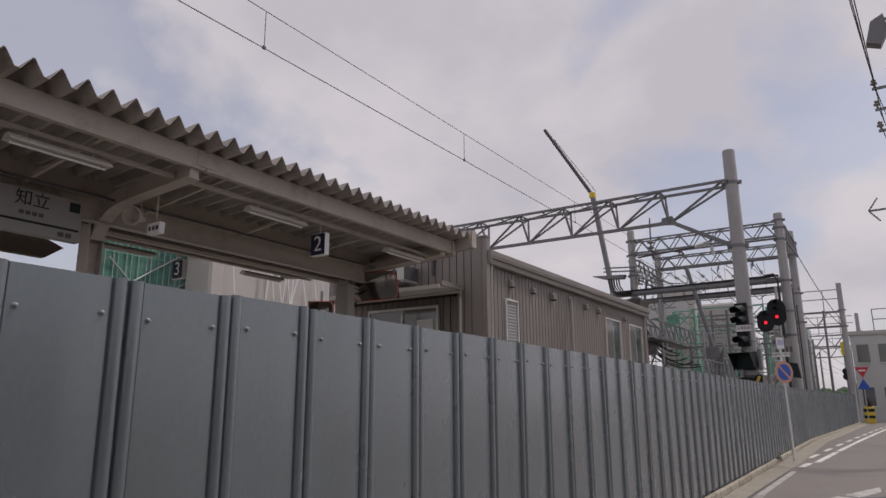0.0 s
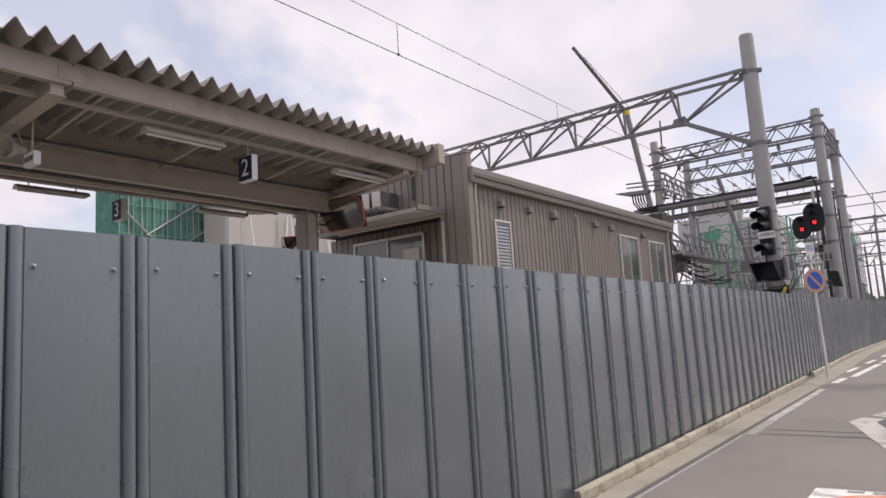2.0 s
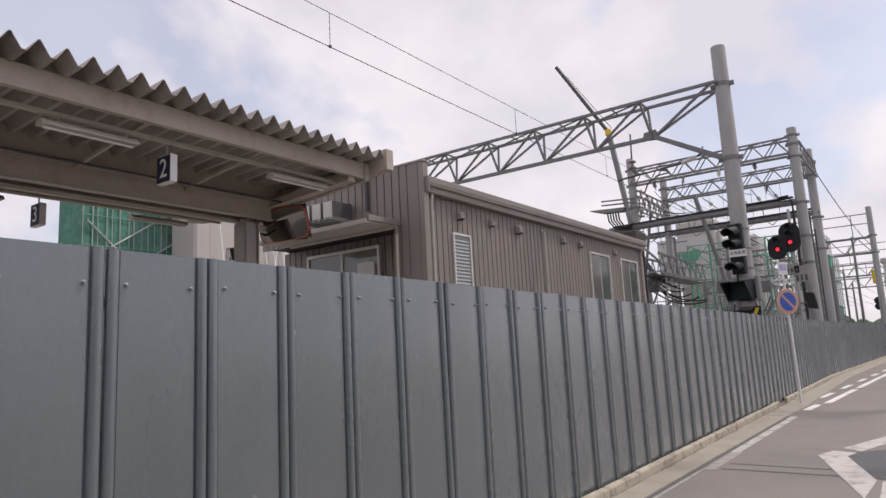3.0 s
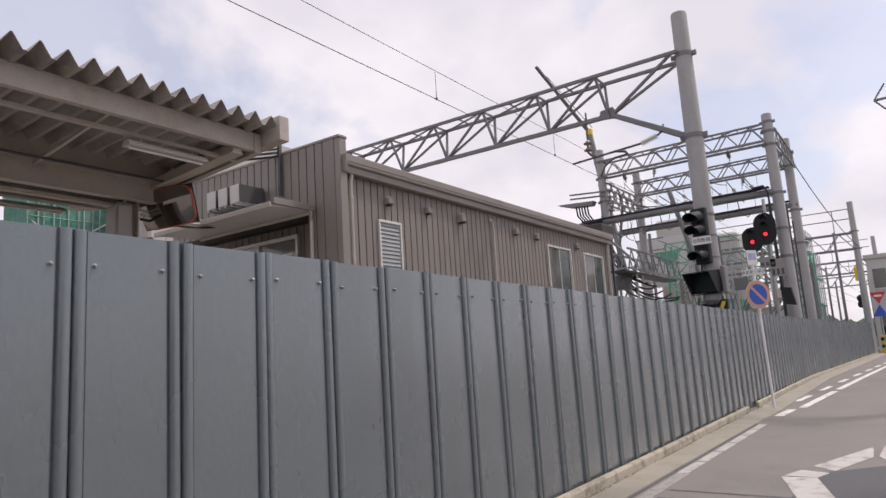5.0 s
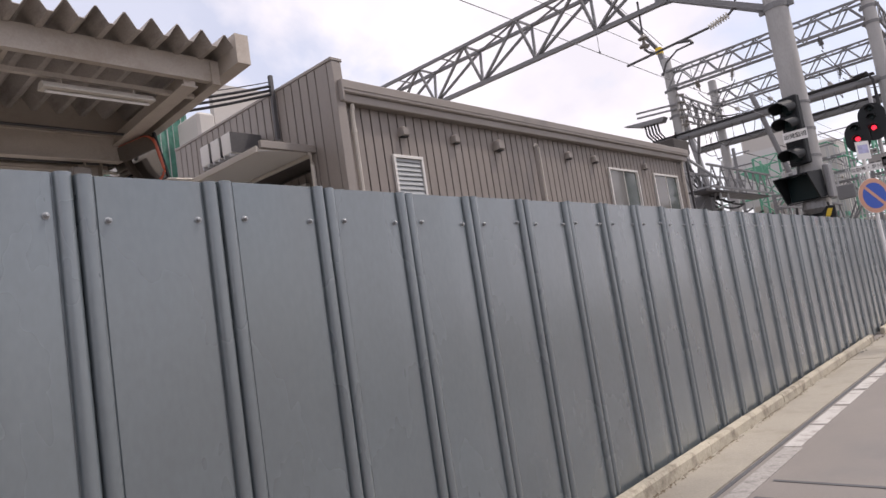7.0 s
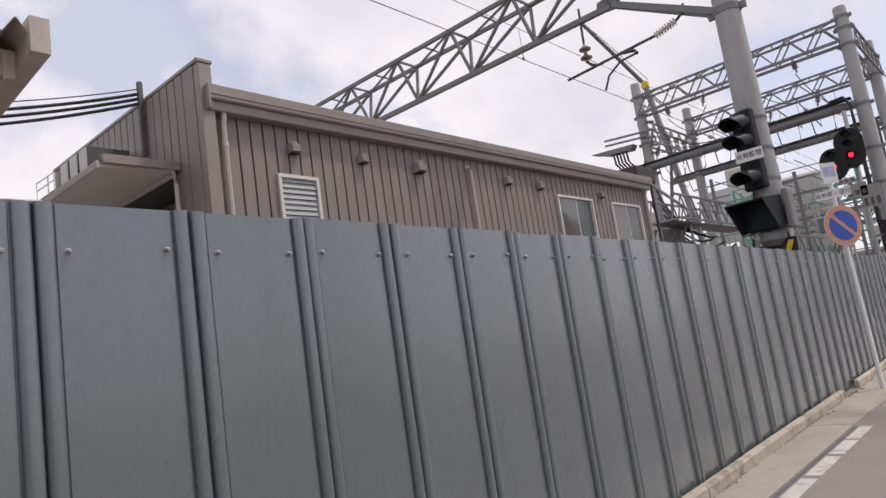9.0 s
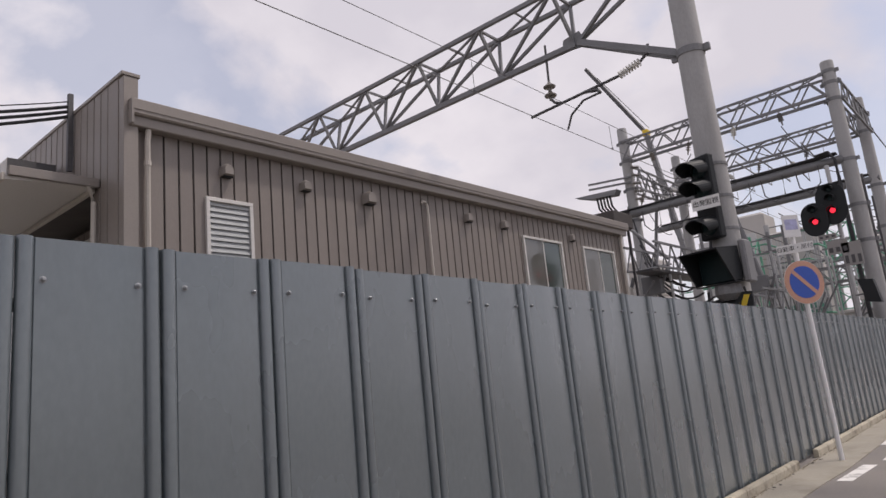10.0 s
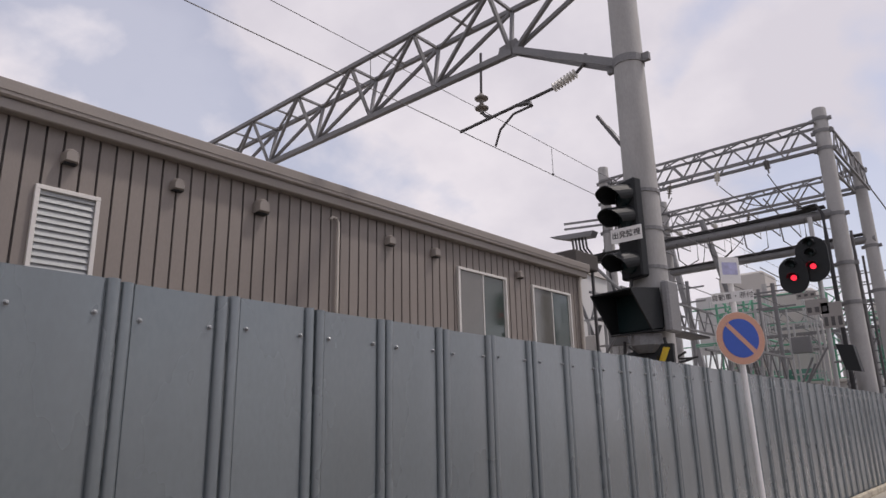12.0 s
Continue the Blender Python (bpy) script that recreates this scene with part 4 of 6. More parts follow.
# ---------------------------------------------------------------- railway masts, portals and wires
def mast(x, y, top, r0, r1, label, bands=()):
    e = thing("catenary_mast", (x, y, -0.06), label, "mast", "catenary masts")
    bm = B()
    n = 20
    lathe(bm, (x, y, -0.1), (0, 0, 1), [(0, r0), (top + 0.06, r1), (top + 0.1, r1 * 0.93)], n)
    part("shaft", bm, M_MAST, e, smooth=True)
    for z in bands:
        r = r0 + (r1 - r0) * z / top + 0.012
        bm = B()
        lathe(bm, (x, y, z - 0.05), (0, 0, 1), [(0, r), (0.1, r)], n)
        b = part("clamp_band", bm, M_STEEL, e)
        for s in (1, -1):
            bm = B()
            box(bm, x + s * (r + 0.03) - 0.05, x + s * (r + 0.03) + 0.05, y - 0.03, y + 0.03, z - 0.05, z + 0.05)
            part("clamp_lug", bm, M_STEEL, b)
    return e


M1 = mast(-2.98, 19.35, 8.42, 0.215, 0.165, "tall grey spun-concrete catenary mast behind the fence", (5.65, 7.46))
for z in (3.5, 3.05, 3.95):
    bm = B()
    lathe(bm, (-2.98, 19.35, z - 0.02), (0, 0, 1), [(0, 0.205), (0.04, 0.205)], 18)
    part("clamp_band", bm, M_STEEL, M1)
mast(-3.17, 31.4, 9.46, 0.23, 0.175, "grey concrete catenary mast of the second portal", (8.3, 8.8, 9.15, 6.5, 5.2, 4.2))
mast(-3.25, 36.3, 9.70, 0.22, 0.17, "grey concrete catenary mast of the third portal", (9.1, 8.5, 6.6, 5.2))
mast(-9.65, 31.5, 9.62, 0.20, 0.165, "grey concrete catenary mast behind the station building", (9.1, 8.4, 7.4, 6.3))
mast(-9.75, 36.3, 9.60, 0.20, 0.165, "grey concrete catenary mast behind the station building", (9.1, 8.5))
mast(-2.3, 55.8, 9.85, 0.22, 0.17, "grey concrete catenary mast beside the street", (7.9, 6.75))


def lattice_beam(x0, x1, y, z_low, z_top, depth, pitch, label, chord=0.035, lace=0.02, box_form=False):
    """A lattice girder along x: two top chords and one bottom chord (or two), with lacing bars between the panel points."""
    e = thing("portal_beam", ((x0 + x1) / 2, y, z_low), label, "portal beam", "portal beams")
    lows = (y - depth / 2, y + depth / 2) if box_form else (y,)
    for yy in (y - depth / 2, y + depth / 2):
        bm = B()
        bar(bm, (x0, yy, z_top), (x1, yy, z_top), chord * 1.6, chord * 1.6)
        part("top_chord", bm, M_STEEL, e)
    for yy in lows:
        bm = B()
        bar(bm, (x0, yy, z_low), (x1, yy, z_low), chord * 2, chord * 2)
        part("bottom_chord", bm, M_STEEL, e)
    n = max(1, int(round(abs(x1 - x0) / pitch)))
    for i in range(n + 1):
        xa = x0 + (x1 - x0) * i / n
        bm = B()
        bar(bm, (xa, y - depth / 2, z_top), (xa, y + depth / 2, z_top), lace, lace)
        part("cross_bar", bm, M_STEEL, e)
        if i == n:
            break
        xb = x0 + (x1 - x0) * (i + 1) / n
        xm = (xa + xb) / 2
        for yy in (y - depth / 2, y + depth / 2):
            yl = yy if box_form else y
            for p, q in (((xa, yl, z_low), (xm, yy, z_top)), ((xm, yy, z_top), (xb, yl, z_low))):
                bm = B()
                bar(bm, p, q, lace * 1.3, lace * 1.3)
                part("lacing", bm, M_STEEL, e)
        bm = B()
        bar(bm, (xa, y - depth / 2, z_top), (xb, y + depth / 2, z_top), lace, lace)
        part("top_brace", bm, M_STEEL, e)
    return e


# first portal: three-chord girder with upright and slanting web members
P1 = thing("portal_beam", (-9, 19.45, 6.7), "long grey steel lattice girder carrying the overhead wires", "portal beam", "portal beams")
YA, YB, YM, ZT, ZL = 19.15, 19.75, 19.5, 7.49, 6.62
for yy in (YA, YB):
    bm = B()
    bar(bm, (-3.05, yy, ZT + 0.02), (-20.2, yy, ZT), 0.07, 0.07)
    part("top_chord", bm, M_STEEL, P1)
bm = B()
bar(bm, (-4.78, YM, ZL), (-20.2, YM, ZL), 0.09, 0.09)
part("bottom_chord", bm, M_STEEL, P1)
for dy in (-0.05, 0.05):
    bm = B()
    bar(bm, (-4.72, YM + dy, ZL), (-3.1, YM + dy * 2.6 - 0.1, 5.68), 0.03, 0.10)
    part("knee_bar", bm, M_STEEL, P1)
bm = B()
prism(bm, [(-4.55, YM - 0.015, ZL - 0.1), (-5.05, YM - 0.015, ZL - 0.04), (-5.0, YM - 0.015, ZL + 0.16), (-4.7, YM - 0.015, ZL + 0.2)], (0, 0.03, 0))
part("gusset", bm, M_STEEL, P1)
for yy in (YA, YB):
    bm = B()
    bar(bm, (-4.75, YM, ZL), (-3.2, yy, ZT), 0.055, 0.055)
    part("end_diagonal", bm, M_STEEL, P1)
node = -4.8
for k in range(10):
    nxt = node - 1.51
    for yy in (YA, YB):
        bm = B()
        bar(bm, (node, YM, ZL), (node - 0.12, yy, ZT), 0.05, 0.05)
        part("post", bm, M_STEEL, P1)
        bm = B()
        bar(bm, (node - 0.12, yy, ZT), (nxt, YM, ZL), 0.05, 0.05)
        part("diagonal", bm, M_STEEL, P1)
    bm = B()
    bar(bm, (node - 0.12, YA, ZT), (node - 0.12, YB, ZT), 0.04, 0.04)
    part("cross_bar", bm, M_STEEL, P1)
    bm = B()
    bar(bm, (node - 0.12, YA, ZT), (nxt - 0.12, YB, ZT), 0.035, 0.035)
    part("top_brace", bm, M_STEEL, P1)
    bm = B()
    bar(bm, (node - 0.87, YA, ZT), (node - 0.87, YB, ZT), 0.03, 0.03)
    part("cross_bar", bm, M_STEEL, P1)
    node = nxt

# second and third portals
lattice_beam(-3.3, -9.6, 31.4, 8.42, 9.05, 0.5, 0.9, "grey steel lattice girder of the second portal", 0.04, 0.03, True)
lattice_beam(-3.4, -9.7, 36.3, 8.48, 9.08, 0.5, 0.9, "grey steel lattice girder of the third portal", 0.04, 0.03, True)


def lattice_along(x, y0, y1, z0, z1, pitch, label, w=0.4):
    e = thing("tie_girder", (x, y0, z0), label, "girder", "tie girders")
    for xx in (x - w / 2, x + w / 2):
        for z in (z0, z1):
            bm = B()
            bar(bm, (xx, y0, z), (xx, y1, z), 0.06, 0.06)
            part("chord", bm, M_STEEL, e)
    n = int(round((y1 - y0) / pitch))
    for i in range(n):
        a, b = y0 + (y1 - y0) * i / n, y0 + (y1 - y0) * (i + 1) / n
        for xx in (x - w / 2, x + w / 2):
            for p, q in (((xx, a, z0), (xx, (a + b) / 2, z1)), ((xx, (a + b) / 2, z1), (xx, b, z0))):
                bm = B()
                bar(bm, p, q, 0.035, 0.035)
                part("lacing", bm, M_STEEL, e)
    return e


lattice_along(-3.2, 31.6, 36.1, 8.35, 8.95, 0.75, "short grey lattice girder between two masts")
lattice_along(-9.7, 31.7, 36.1, 7.5, 8.2, 0.75, "short grey lattice girder between two masts")
lattice_along(-8.2, 28.2, 34.5, 4.15, 4.85, 0.8, "light grey lattice footbridge girder over the track", 0.9)
bm = B()
box(bm, -8.5, -7.9, 28.2, 34.5, 4.05, 4.11)
dk = tagged(part("walkway_deck", bm, M_DARKSTEEL), "dark steel walkway deck on the lattice girder", "walkway")

# heavy cross pipes with cable bundles
for y, z, x1, r in ((31.35, 6.55, -10.8, 0.13), (36.25, 6.82, -10.9, 0.12)):
    e = thing("cross_pipe", (-6, y, z), "thick grey cross pipe between masts with black cables on it", "pipe", "cross pipes")
    bm = B()
    tube(bm, (-3.1, y, z), (x1, y, z - 0.02), r, n=14)
    part("pipe", bm, M_STEEL, e, smooth=True)
    for k in range(3):
        bm = B()
        path(bm, hang((-3.4, y - 0.14 + 0.09 * k, z + r + 0.06), (x1 + 0.2, y - 0.14 + 0.09 * k, z + r - 0.02), 0.03 * k), 0.03, 6)
        part("cable", bm, M_RUBBER, e)
    if y < 32:
        for k in range(3):
            bm = B()
            path(bm, [(-3.9, y - 0.2 - 0.05 * k, z + 0.2), (-3.55, y - 0.24 - 0.05 * k, z + 0.22), (-3.42, y - 0.28 - 0.06 * k, z - 0.05), (-3.45 + 0.03 * k, y - 0.28 - 0.06 * k, z - 0.8), (-3.42 + 0.03 * k, y - 0.26 - 0.06 * k, 0.0)], 0.035, 6)
            part("drop_cable", bm, M_RUBBER, e)
# thin insulated arms hung across the tracks
ra = random.Random(12)
a = thing("feeder_line", (-6.5, 33, 7.3), "slim grey feeder bars with white insulators between the portals", "feeder line")
for k in range(9):
    x = -4.2 - 0.62 * k
    z = 7.35 - 0.05 * (k % 3)
    p, q = Vector((x, 31.25, z - 0.1 * ra.random())), Vector((x - 0.35, 36.3, z + 0.25 * ra.random()))
    bm = B()
    tube(bm, p, q, 0.022, n=6)
    part("wire_bar", bm, M_STEEL, a)
    bm = B()
    m = p.lerp(q, 0.25 + 0.4 * ra.random())
    prof = []
    for j in range(6):
        prof += [(0.05 * j, 0.03), (0.05 * j + 0.015, 0.075), (0.05 * j + 0.03, 0.03)]
    lathe(bm, m, q - p, prof, 8)
    part("insulator", bm, M_INSUL, a)
    for c, top in ((q, 8.48),):
        bm = B()
        tube(bm, c, (c.x, c.y, top), 0.008, n=5)
        part("hanger", bm, M_STEEL, a)
jl = thing("jumper_wires", (-6.5, 31.2, 6.5), "slack dark jumper wires looping under the cross pipe", "wires")
for k in range(6):
    bm = B()
    x = -3.9 - 0.95 * k
    path(bm, [(x, 31.2, 6.5), (x, 31.15, 6.0 - 0.1 * (k % 2)), (x - 0.3, 31.1, 5.75), (x - 0.55, 31.15, 6.0), (x - 0.6, 31.2, 6.5)], 0.018, 6)
    part("loop", bm, M_DARKSTEEL, jl)
# raking strut and frames behind the signal
br = thing("portal_bracing", (-8.5, 33, 4), "slanting grey steel struts under the portals", "bracing")
for i, (p, q, r) in enumerate((((-8.2, 35.9, 8.4), (-6.1, 35.2, -0.06), 0.10), ((-9.6, 33.5, 7.5), (-11.0, 33.5, -0.06), 0.06), ((-9.5, 30.2, 6.0), (-8.2, 30.2, 4.6), 0.05), ((-10.3, 30.0, 5.9), (-8.9, 31.2, -0.06), 0.05))):
    bm = B()
    tube(bm, p, q, r, n=10)
    part("strut", bm, M_STEEL, br)

# cable head brackets on the far mast
hb = thing("cable_bracket", (-9.9, 31.3, 6.7), "steel bracket with bent black cables on the far mast", "bracket")
for z in (7.8, 7.62):
    bm = B()
    bar(bm, (-9.5, 31.3, z), (-10.9, 30.9, z + 0.02), 0.06, 0.06)
    part("arm", bm, M_STEEL, hb)
bm = B()
prism(bm, [(-9.9, 30.95, 7.42), (-11.5, 30.9, 7.5), (-10.9, 30.9, 7.3), (-10.0, 30.95, 7.25)], (0, 0.35, 0))
part("hood_plate", bm, M_STEEL, hb)
for k in range(5):
    bm = B()
    path(bm, [(-10.7 + 0.12 * k, 31.0, 7.33), (-10.66 + 0.12 * k, 31.0, 6.9), (-10.4 + 0.11 * k, 31.0, 6.55), (-10.0 + 0.08 * k, 31.1, 6.45 + 0.05 * k), (-9.7, 31.2, 6.45 + 0.08 * k)], 0.035, 6)
    part("cable", bm, M_RUBBER, hb)
for k in range(5):
    z = 7.0 + 0.28 * k
    ins = thing("strain_insulator", (-9.2, 31.3, z), "ribbed porcelain insulator beside the far mast", "insulator", "strain insulators")
    prof = []
    for j in range(5):
        prof += [(0.06 * j, 0.03), (0.06 * j + 0.02, 0.08), (0.06 * j + 0.04, 0.03)]
    bm = B()
    lathe(bm, (-9.45, 31.3, z), (1, 0.3, -0.2), prof, 8)
    part("body", bm, M_BROWNINS, ins)
    bm = B()
    path(bm, hang((-9.15, 31.39, z - 0.06), (-6.4 - 0.4 * k, 31.8, 6.9), 0.25), 0.014, 5)
    part("wire", bm, M_DARKSTEEL, ins)

# contact wire, messenger wire and droppers over the near track
ow = thing("overhead_line", (-5.12, 20, 5.25), "overhead contact wire with messenger wire and droppers", "overhead wire")
bm = B()
path(bm, [(-5.12, -25, 5.24), (-5.12, 19.5, 5.22), (-5.0, 60, 5.2)], 0.006, 6)
part("contact_wire", bm, M_STEEL, ow)
for a, b in (((-5.12, -25, 5.74), (-5.12, 19.5, 5.70)), ((-5.12, 19.5, 5.70), (-5.0, 60, 5.66))):
    bm = B()
    path(bm, hang(a, b, 0.05), 0.0045, 6)
    part("messenger_wire", bm, M_DARKSTEEL, ow)
for yy in (-1.0, 4.35, 8.48, 13.0, 17.05, 20.95, 25.5, 30.0):
    bm = B()
    tube(bm, (-5.12, yy, 5.23), (-5.12, yy, 5.67), 0.0045, n=5)
    d = part("dropper", bm, M_DARKSTEEL, ow)
    bm = B()
    box(bm, -5.13, -5.11, yy - 0.018, yy + 0.018, 5.215, 5.25)
    part("clip", bm, M_DARKSTEEL, d)

# cantilever hung from the first girder: stick insulator, tube, registration arm and suspension insulator
ca = thing("registration_arm", (-4.6, 19.5, 6.0), "slanting registration arm with white ribbed insulator under the girder", "bracket")
bm = B()
path(bm, [(-3.62, 19.5, 6.12), (-3.66, 19.5, 5.98), (-3.78, 19.5, 5.90)], 0.022, 6)
part("hook", bm, M_DARKSTEEL, ca)
prof = []
for j in range(8):
    prof += [(0.048 * j, 0.028), (0.048 * j + 0.012, 0.066), (0.048 * j + 0.026, 0.066), (0.048 * j + 0.036, 0.028)]
bm = B()
lathe(bm, (-3.78, 19.5, 5.90), (-1, 0, -0.24), prof, 12)
part("stick_insulator", bm, M_INSUL, ca, "white ribbed porcelain insulator")
bm = B()
tube(bm, (-4.15, 19.5, 5.81), (-5.8, 19.5, 5.70), 0.024)
part("arm_tube", bm, M_DARKSTEEL, ca)
bm = B()
path(bm, [(-4.75, 19.5, 5.77), (-4.5, 19.45, 5.70), (-4.45, 19.4, 5.62)], 0.03, 6)
part("arm_clamp", bm, M_DARKSTEEL, ca)
bm = B()
path(bm, [(-4.46, 19.4, 5.62), (-4.75, 19.4, 5.60), (-5.0, 19.42, 5.45), (-5.12, 19.45, 5.24)], 0.018, 6)
part("pull_off", bm, M_DARKSTEEL, ca)
si = thing("suspension_insulator", (-5.38, 19.5, 6.6), "two-disc porcelain suspension insulator below the girder", "insulator")
bm = B()
tube(bm, (-5.36, 19.5, 6.85), (-5.38, 19.5, 6.2), 0.02)
part("rod", bm, M_DARKSTEEL, si)
for z in (6.18, 6.02):
    bm = B()
    lathe(bm, (-5.38, 19.5, z), (0, 0, -1), [(0, 0.03), (0.03, 0.05), (0.07, 0.105), (0.09, 0.1), (0.1, 0.03), (0.16, 0.03)], 14)
    part("disc", bm, M_BROWNINS, si, smooth=True)
bm = B()
path(bm, [(-5.38, 19.5, 5.88), (-5.32, 19.5, 5.8), (-5.2, 19.5, 5.74)], 0.025, 6)
part("clevis", bm, M_DARKSTEEL, si)

# ---------------------------------------------------------------- lineside signals
def signal_hood(bm, x, y, z, w, d, h):
    """A deep barrel hood open towards -y, cut away slantwise below."""
    n, r = 16, w / 2
    rows = []
    for k in range(n + 1):
        a = radians(-30 + 240 * k / n)
        u, v = math.cos(a) * r, math.sin(a) * r * h / w
        reach = d * min(1.0, 0.5 + 0.5 * (v / r + 0.5) / 1.0)
        iu, iv = u * 0.93, v * 0.93
        drop = 0.07 * reach / d
        rows.append([bm.verts.new(c) for c in ((x + u, y, z + v), (x + u, y - reach, z + v - drop), (x + iu, y - reach, z + iv - drop), (x + iu, y, z + iv))])
    for p, q in zip(rows, rows[1:]):
        for i in range(4):
            bm.faces.new((p[i], p[(i + 1) % 4], q[(i + 1) % 4], q[i]))
    bm.faces.new(rows[0])
    bm.faces.new(rows[-1][::-1])


sg = thing("departure_signal", (-3.05, 19.1, 3.4), "black hooded departure monitor signal clamped to the concrete mast", "signal")
SX, SY = -3.03, 19.06


def turned(bm, angle):
    """Turns what is in bm about the signal's upright axis."""
    bmesh.ops.rotate(bm, cent=(SX, SY + 0.05, 0), matrix=Matrix.Rotation(radians(angle), 3, "Z"), verts=bm.verts)
    return bm


bm = B()
box(bm, SX - 0.165, SX + 0.165, SY - 0.02, SY + 0.10, 2.92, 4.06, 0.02)
part("case", turned(bm, -20), M_BLACK, sg)
for z in (3.88, 3.62, 3.10):
    bm = B()
    signal_hood(bm, SX, SY - 0.022, z, 0.31, 0.32, 0.26)
    hd = part("hood", turned(bm, -20), M_BLACK, sg)
    bm = B()
    lathe(bm, (SX, SY - 0.021, z - 0.02), (0, -1, 0), [(0, 0.115), (0.02, 0.11), (0.04, 0.08), (0.045, 0.03)], 18)
    part("lens", turned(bm, -20), M_DARKLENS, hd, smooth=True)
bm = B()
box(bm, SX - 0.13, SX + 0.23, SY - 0.21, SY - 0.20, 3.29, 3.45)
bar(bm, (SX + 0.05, SY - 0.2, 3.37), (SX + 0.05, SY + 0.02, 3.37), 0.04, 0.04)
lb = part("label_plate", bm, M_WHITE, sg, "white label plate with black characters")
lettering("lettering", "出発監視", 0.084, facing((SX + 0.05, SY - 0.212, 3.37), (0, -1, 0)), M_BLACK, lb)
bm = B()
path(bm, [(SX - 0.05, SY + 0.04, 2.95), (SX - 0.07, SY + 0.03, 2.8), (SX, SY + 0.02, 2.7)], 0.02, 6)
part("cable", bm, M_RUBBER, sg)
bm = B()
for z in (3.05, 3.5, 3.95):
    box(bm, SX - 0.06, SX + 0.06, SY + 0.12, SY + 0.2, z - 0.03, z + 0.03)
part("clamp", bm, M_STEEL, sg)
bx = thing("monitor_box", (-3.1, 19.1, 2.4), "large black hooded monitor box under the signal", "signal")
for s in (-1, 1):
    bm = B()
    prism(bm, [(SX + s * 0.28, SY - 0.40, 2.72), (SX + s * 0.28, SY + 0.06, 2.76), (SX + s * 0.28, SY + 0.10, 2.36), (SX + s * 0.28, SY - 0.12, 2.32)], (-s * 0.02, 0, 0))
    part("side_plate", turned(bm, -14), M_BLACK, bx)
bm = B()
prism(bm, [(SX - 0.28, SY - 0.40, 2.72), (SX + 0.28, SY - 0.40, 2.72), (SX + 0.28, SY + 0.06, 2.76), (SX - 0.28, SY + 0.06, 2.76)], (0, 0, 0.015))
part("top_plate", turned(bm, -14), M_BLACK, bx)
bm = B()
box(bm, SX - 0.26, SX + 0.26, SY - 0.02, SY + 0.1, 2.34, 2.75, 0.01)
part("case", turned(bm, -14), M_DARKLENS, bx)
bm = B()
prism(bm, [(SX - 0.28, SY - 0.12, 2.30), (SX + 0.28, SY - 0.12, 2.30), (SX + 0.28, SY + 0.1, 2.32), (SX - 0.28, SY + 0.1, 2.32)], (0, 0, 0.015))
part("bottom_plate", turned(bm, -14), M_BLACK, bx)
bm = B()
box(bm, SX + 0.284, SX + 0.37, SY - 0.02, SY + 0.26, 2.3, 2.85, 0.02)
part("bracket", bm, M_STEEL, bx)
bm = B()
lathe(bm, (SX + 0.05, SY + 0.05, 2.30), (0, 0, -1), [(0, 0.16), (0.12, 0.17), (0.2, 0.1)], 14)
part("shroud", bm, M_STEEL, bx)
for s in (-0.2, 0.25):
    bm = B()
    path(bm, [(SX + s, SY + 0.04, 2.25), (SX + s * 1.1, SY + 0.05, 2.1), (SX + s * 0.7, SY + 0.05, 1.9)], 0.016, 6)
    part("cable", bm, M_RUBBER, bx)
bb = thing("barrier_board", (-3.1, 19.0, 1.9), "black warning board with yellow stripe behind the fence top", "board")
bm = B()
prism(bm, [(-3.62, 19.0, 1.72), (-2.9, 19.0, 1.72), (-2.84, 19.0, 2.06), (-3.66, 19.0, 2.0)], (0, 0.06, 0))
part("panel", bm, M_BLACK, bb)
bm = B()
prism(bm, [(-3.08, 18.994, 1.80), (-3.02, 18.994, 1.80), (-2.94, 18.994, 2.0), (-3.0, 18.994, 2.0)], (0, 0.004, 0))
part("stripe", bm, M_YELLOW, bb, "yellow stripe")
bm = B()
tube(bm, (-3.3, 19.06, -0.06), (-3.3, 19.06, 1.75), 0.03)
part("post", bm, M_STEEL, bb)

# colour-light signal with two oval heads
cs = thing("railway_signal", (-3.35, 28.9, -0.06), "black railway colour-light signal with two heads showing red", "signal")
bm = B()
tube(bm, (-3.3, 28.95, -0.06), (-3.3, 28.95, 5.9), 0.05)
part("post", bm, M_LIGHTSTEEL, cs)


def head(cx, cy, zb, zt, r, lamps):
    pts = []
    for k in range(13):
        a = math.pi * k / 12
        pts.append((cx + r * math.cos(a), zt - r + r * math.sin(a)))
    for k in range(13):
        a = math.pi + math.pi * k / 12
        pts.append((cx + r * math.cos(a), zb + r + r * math.sin(a)))
    bm = B()
    prism(bm, [(a, cy, b) for a, b in pts], (0, 0.05, 0))
    plate = part("signal_head", bm, M_BLACK, cs)
    for z, lit in lamps:
        bm = B()
        lathe(bm, (cx, cy - 0.002, z), (0, -1, 0), [(0, 0.064), (0.03, 0.06), (0.04, 0.03)], 16)
        part("lens", bm, M_RED_LAMP if lit else M_DARKLENS, plate, "lit red lens" if lit else "")
        bm = B()
        pr = []
        for k in range(9):
            a = math.pi * k / 8
            pr.append((math.cos(a) * 0.11, math.sin(a) * 0.11))
        for (a0, b0), (a1, b1) in zip(pr, pr[1:]):
            prism(bm, [(cx + a0, cy, z + b0), (cx + a1, cy, z + b1), (cx + a1, cy - 0.2, z + b1 - 0.02), (cx + a0, cy - 0.2, z + b0 - 0.02)], (0, 0, 0.008))
        part("visor", bm, M_BLACK, plate)


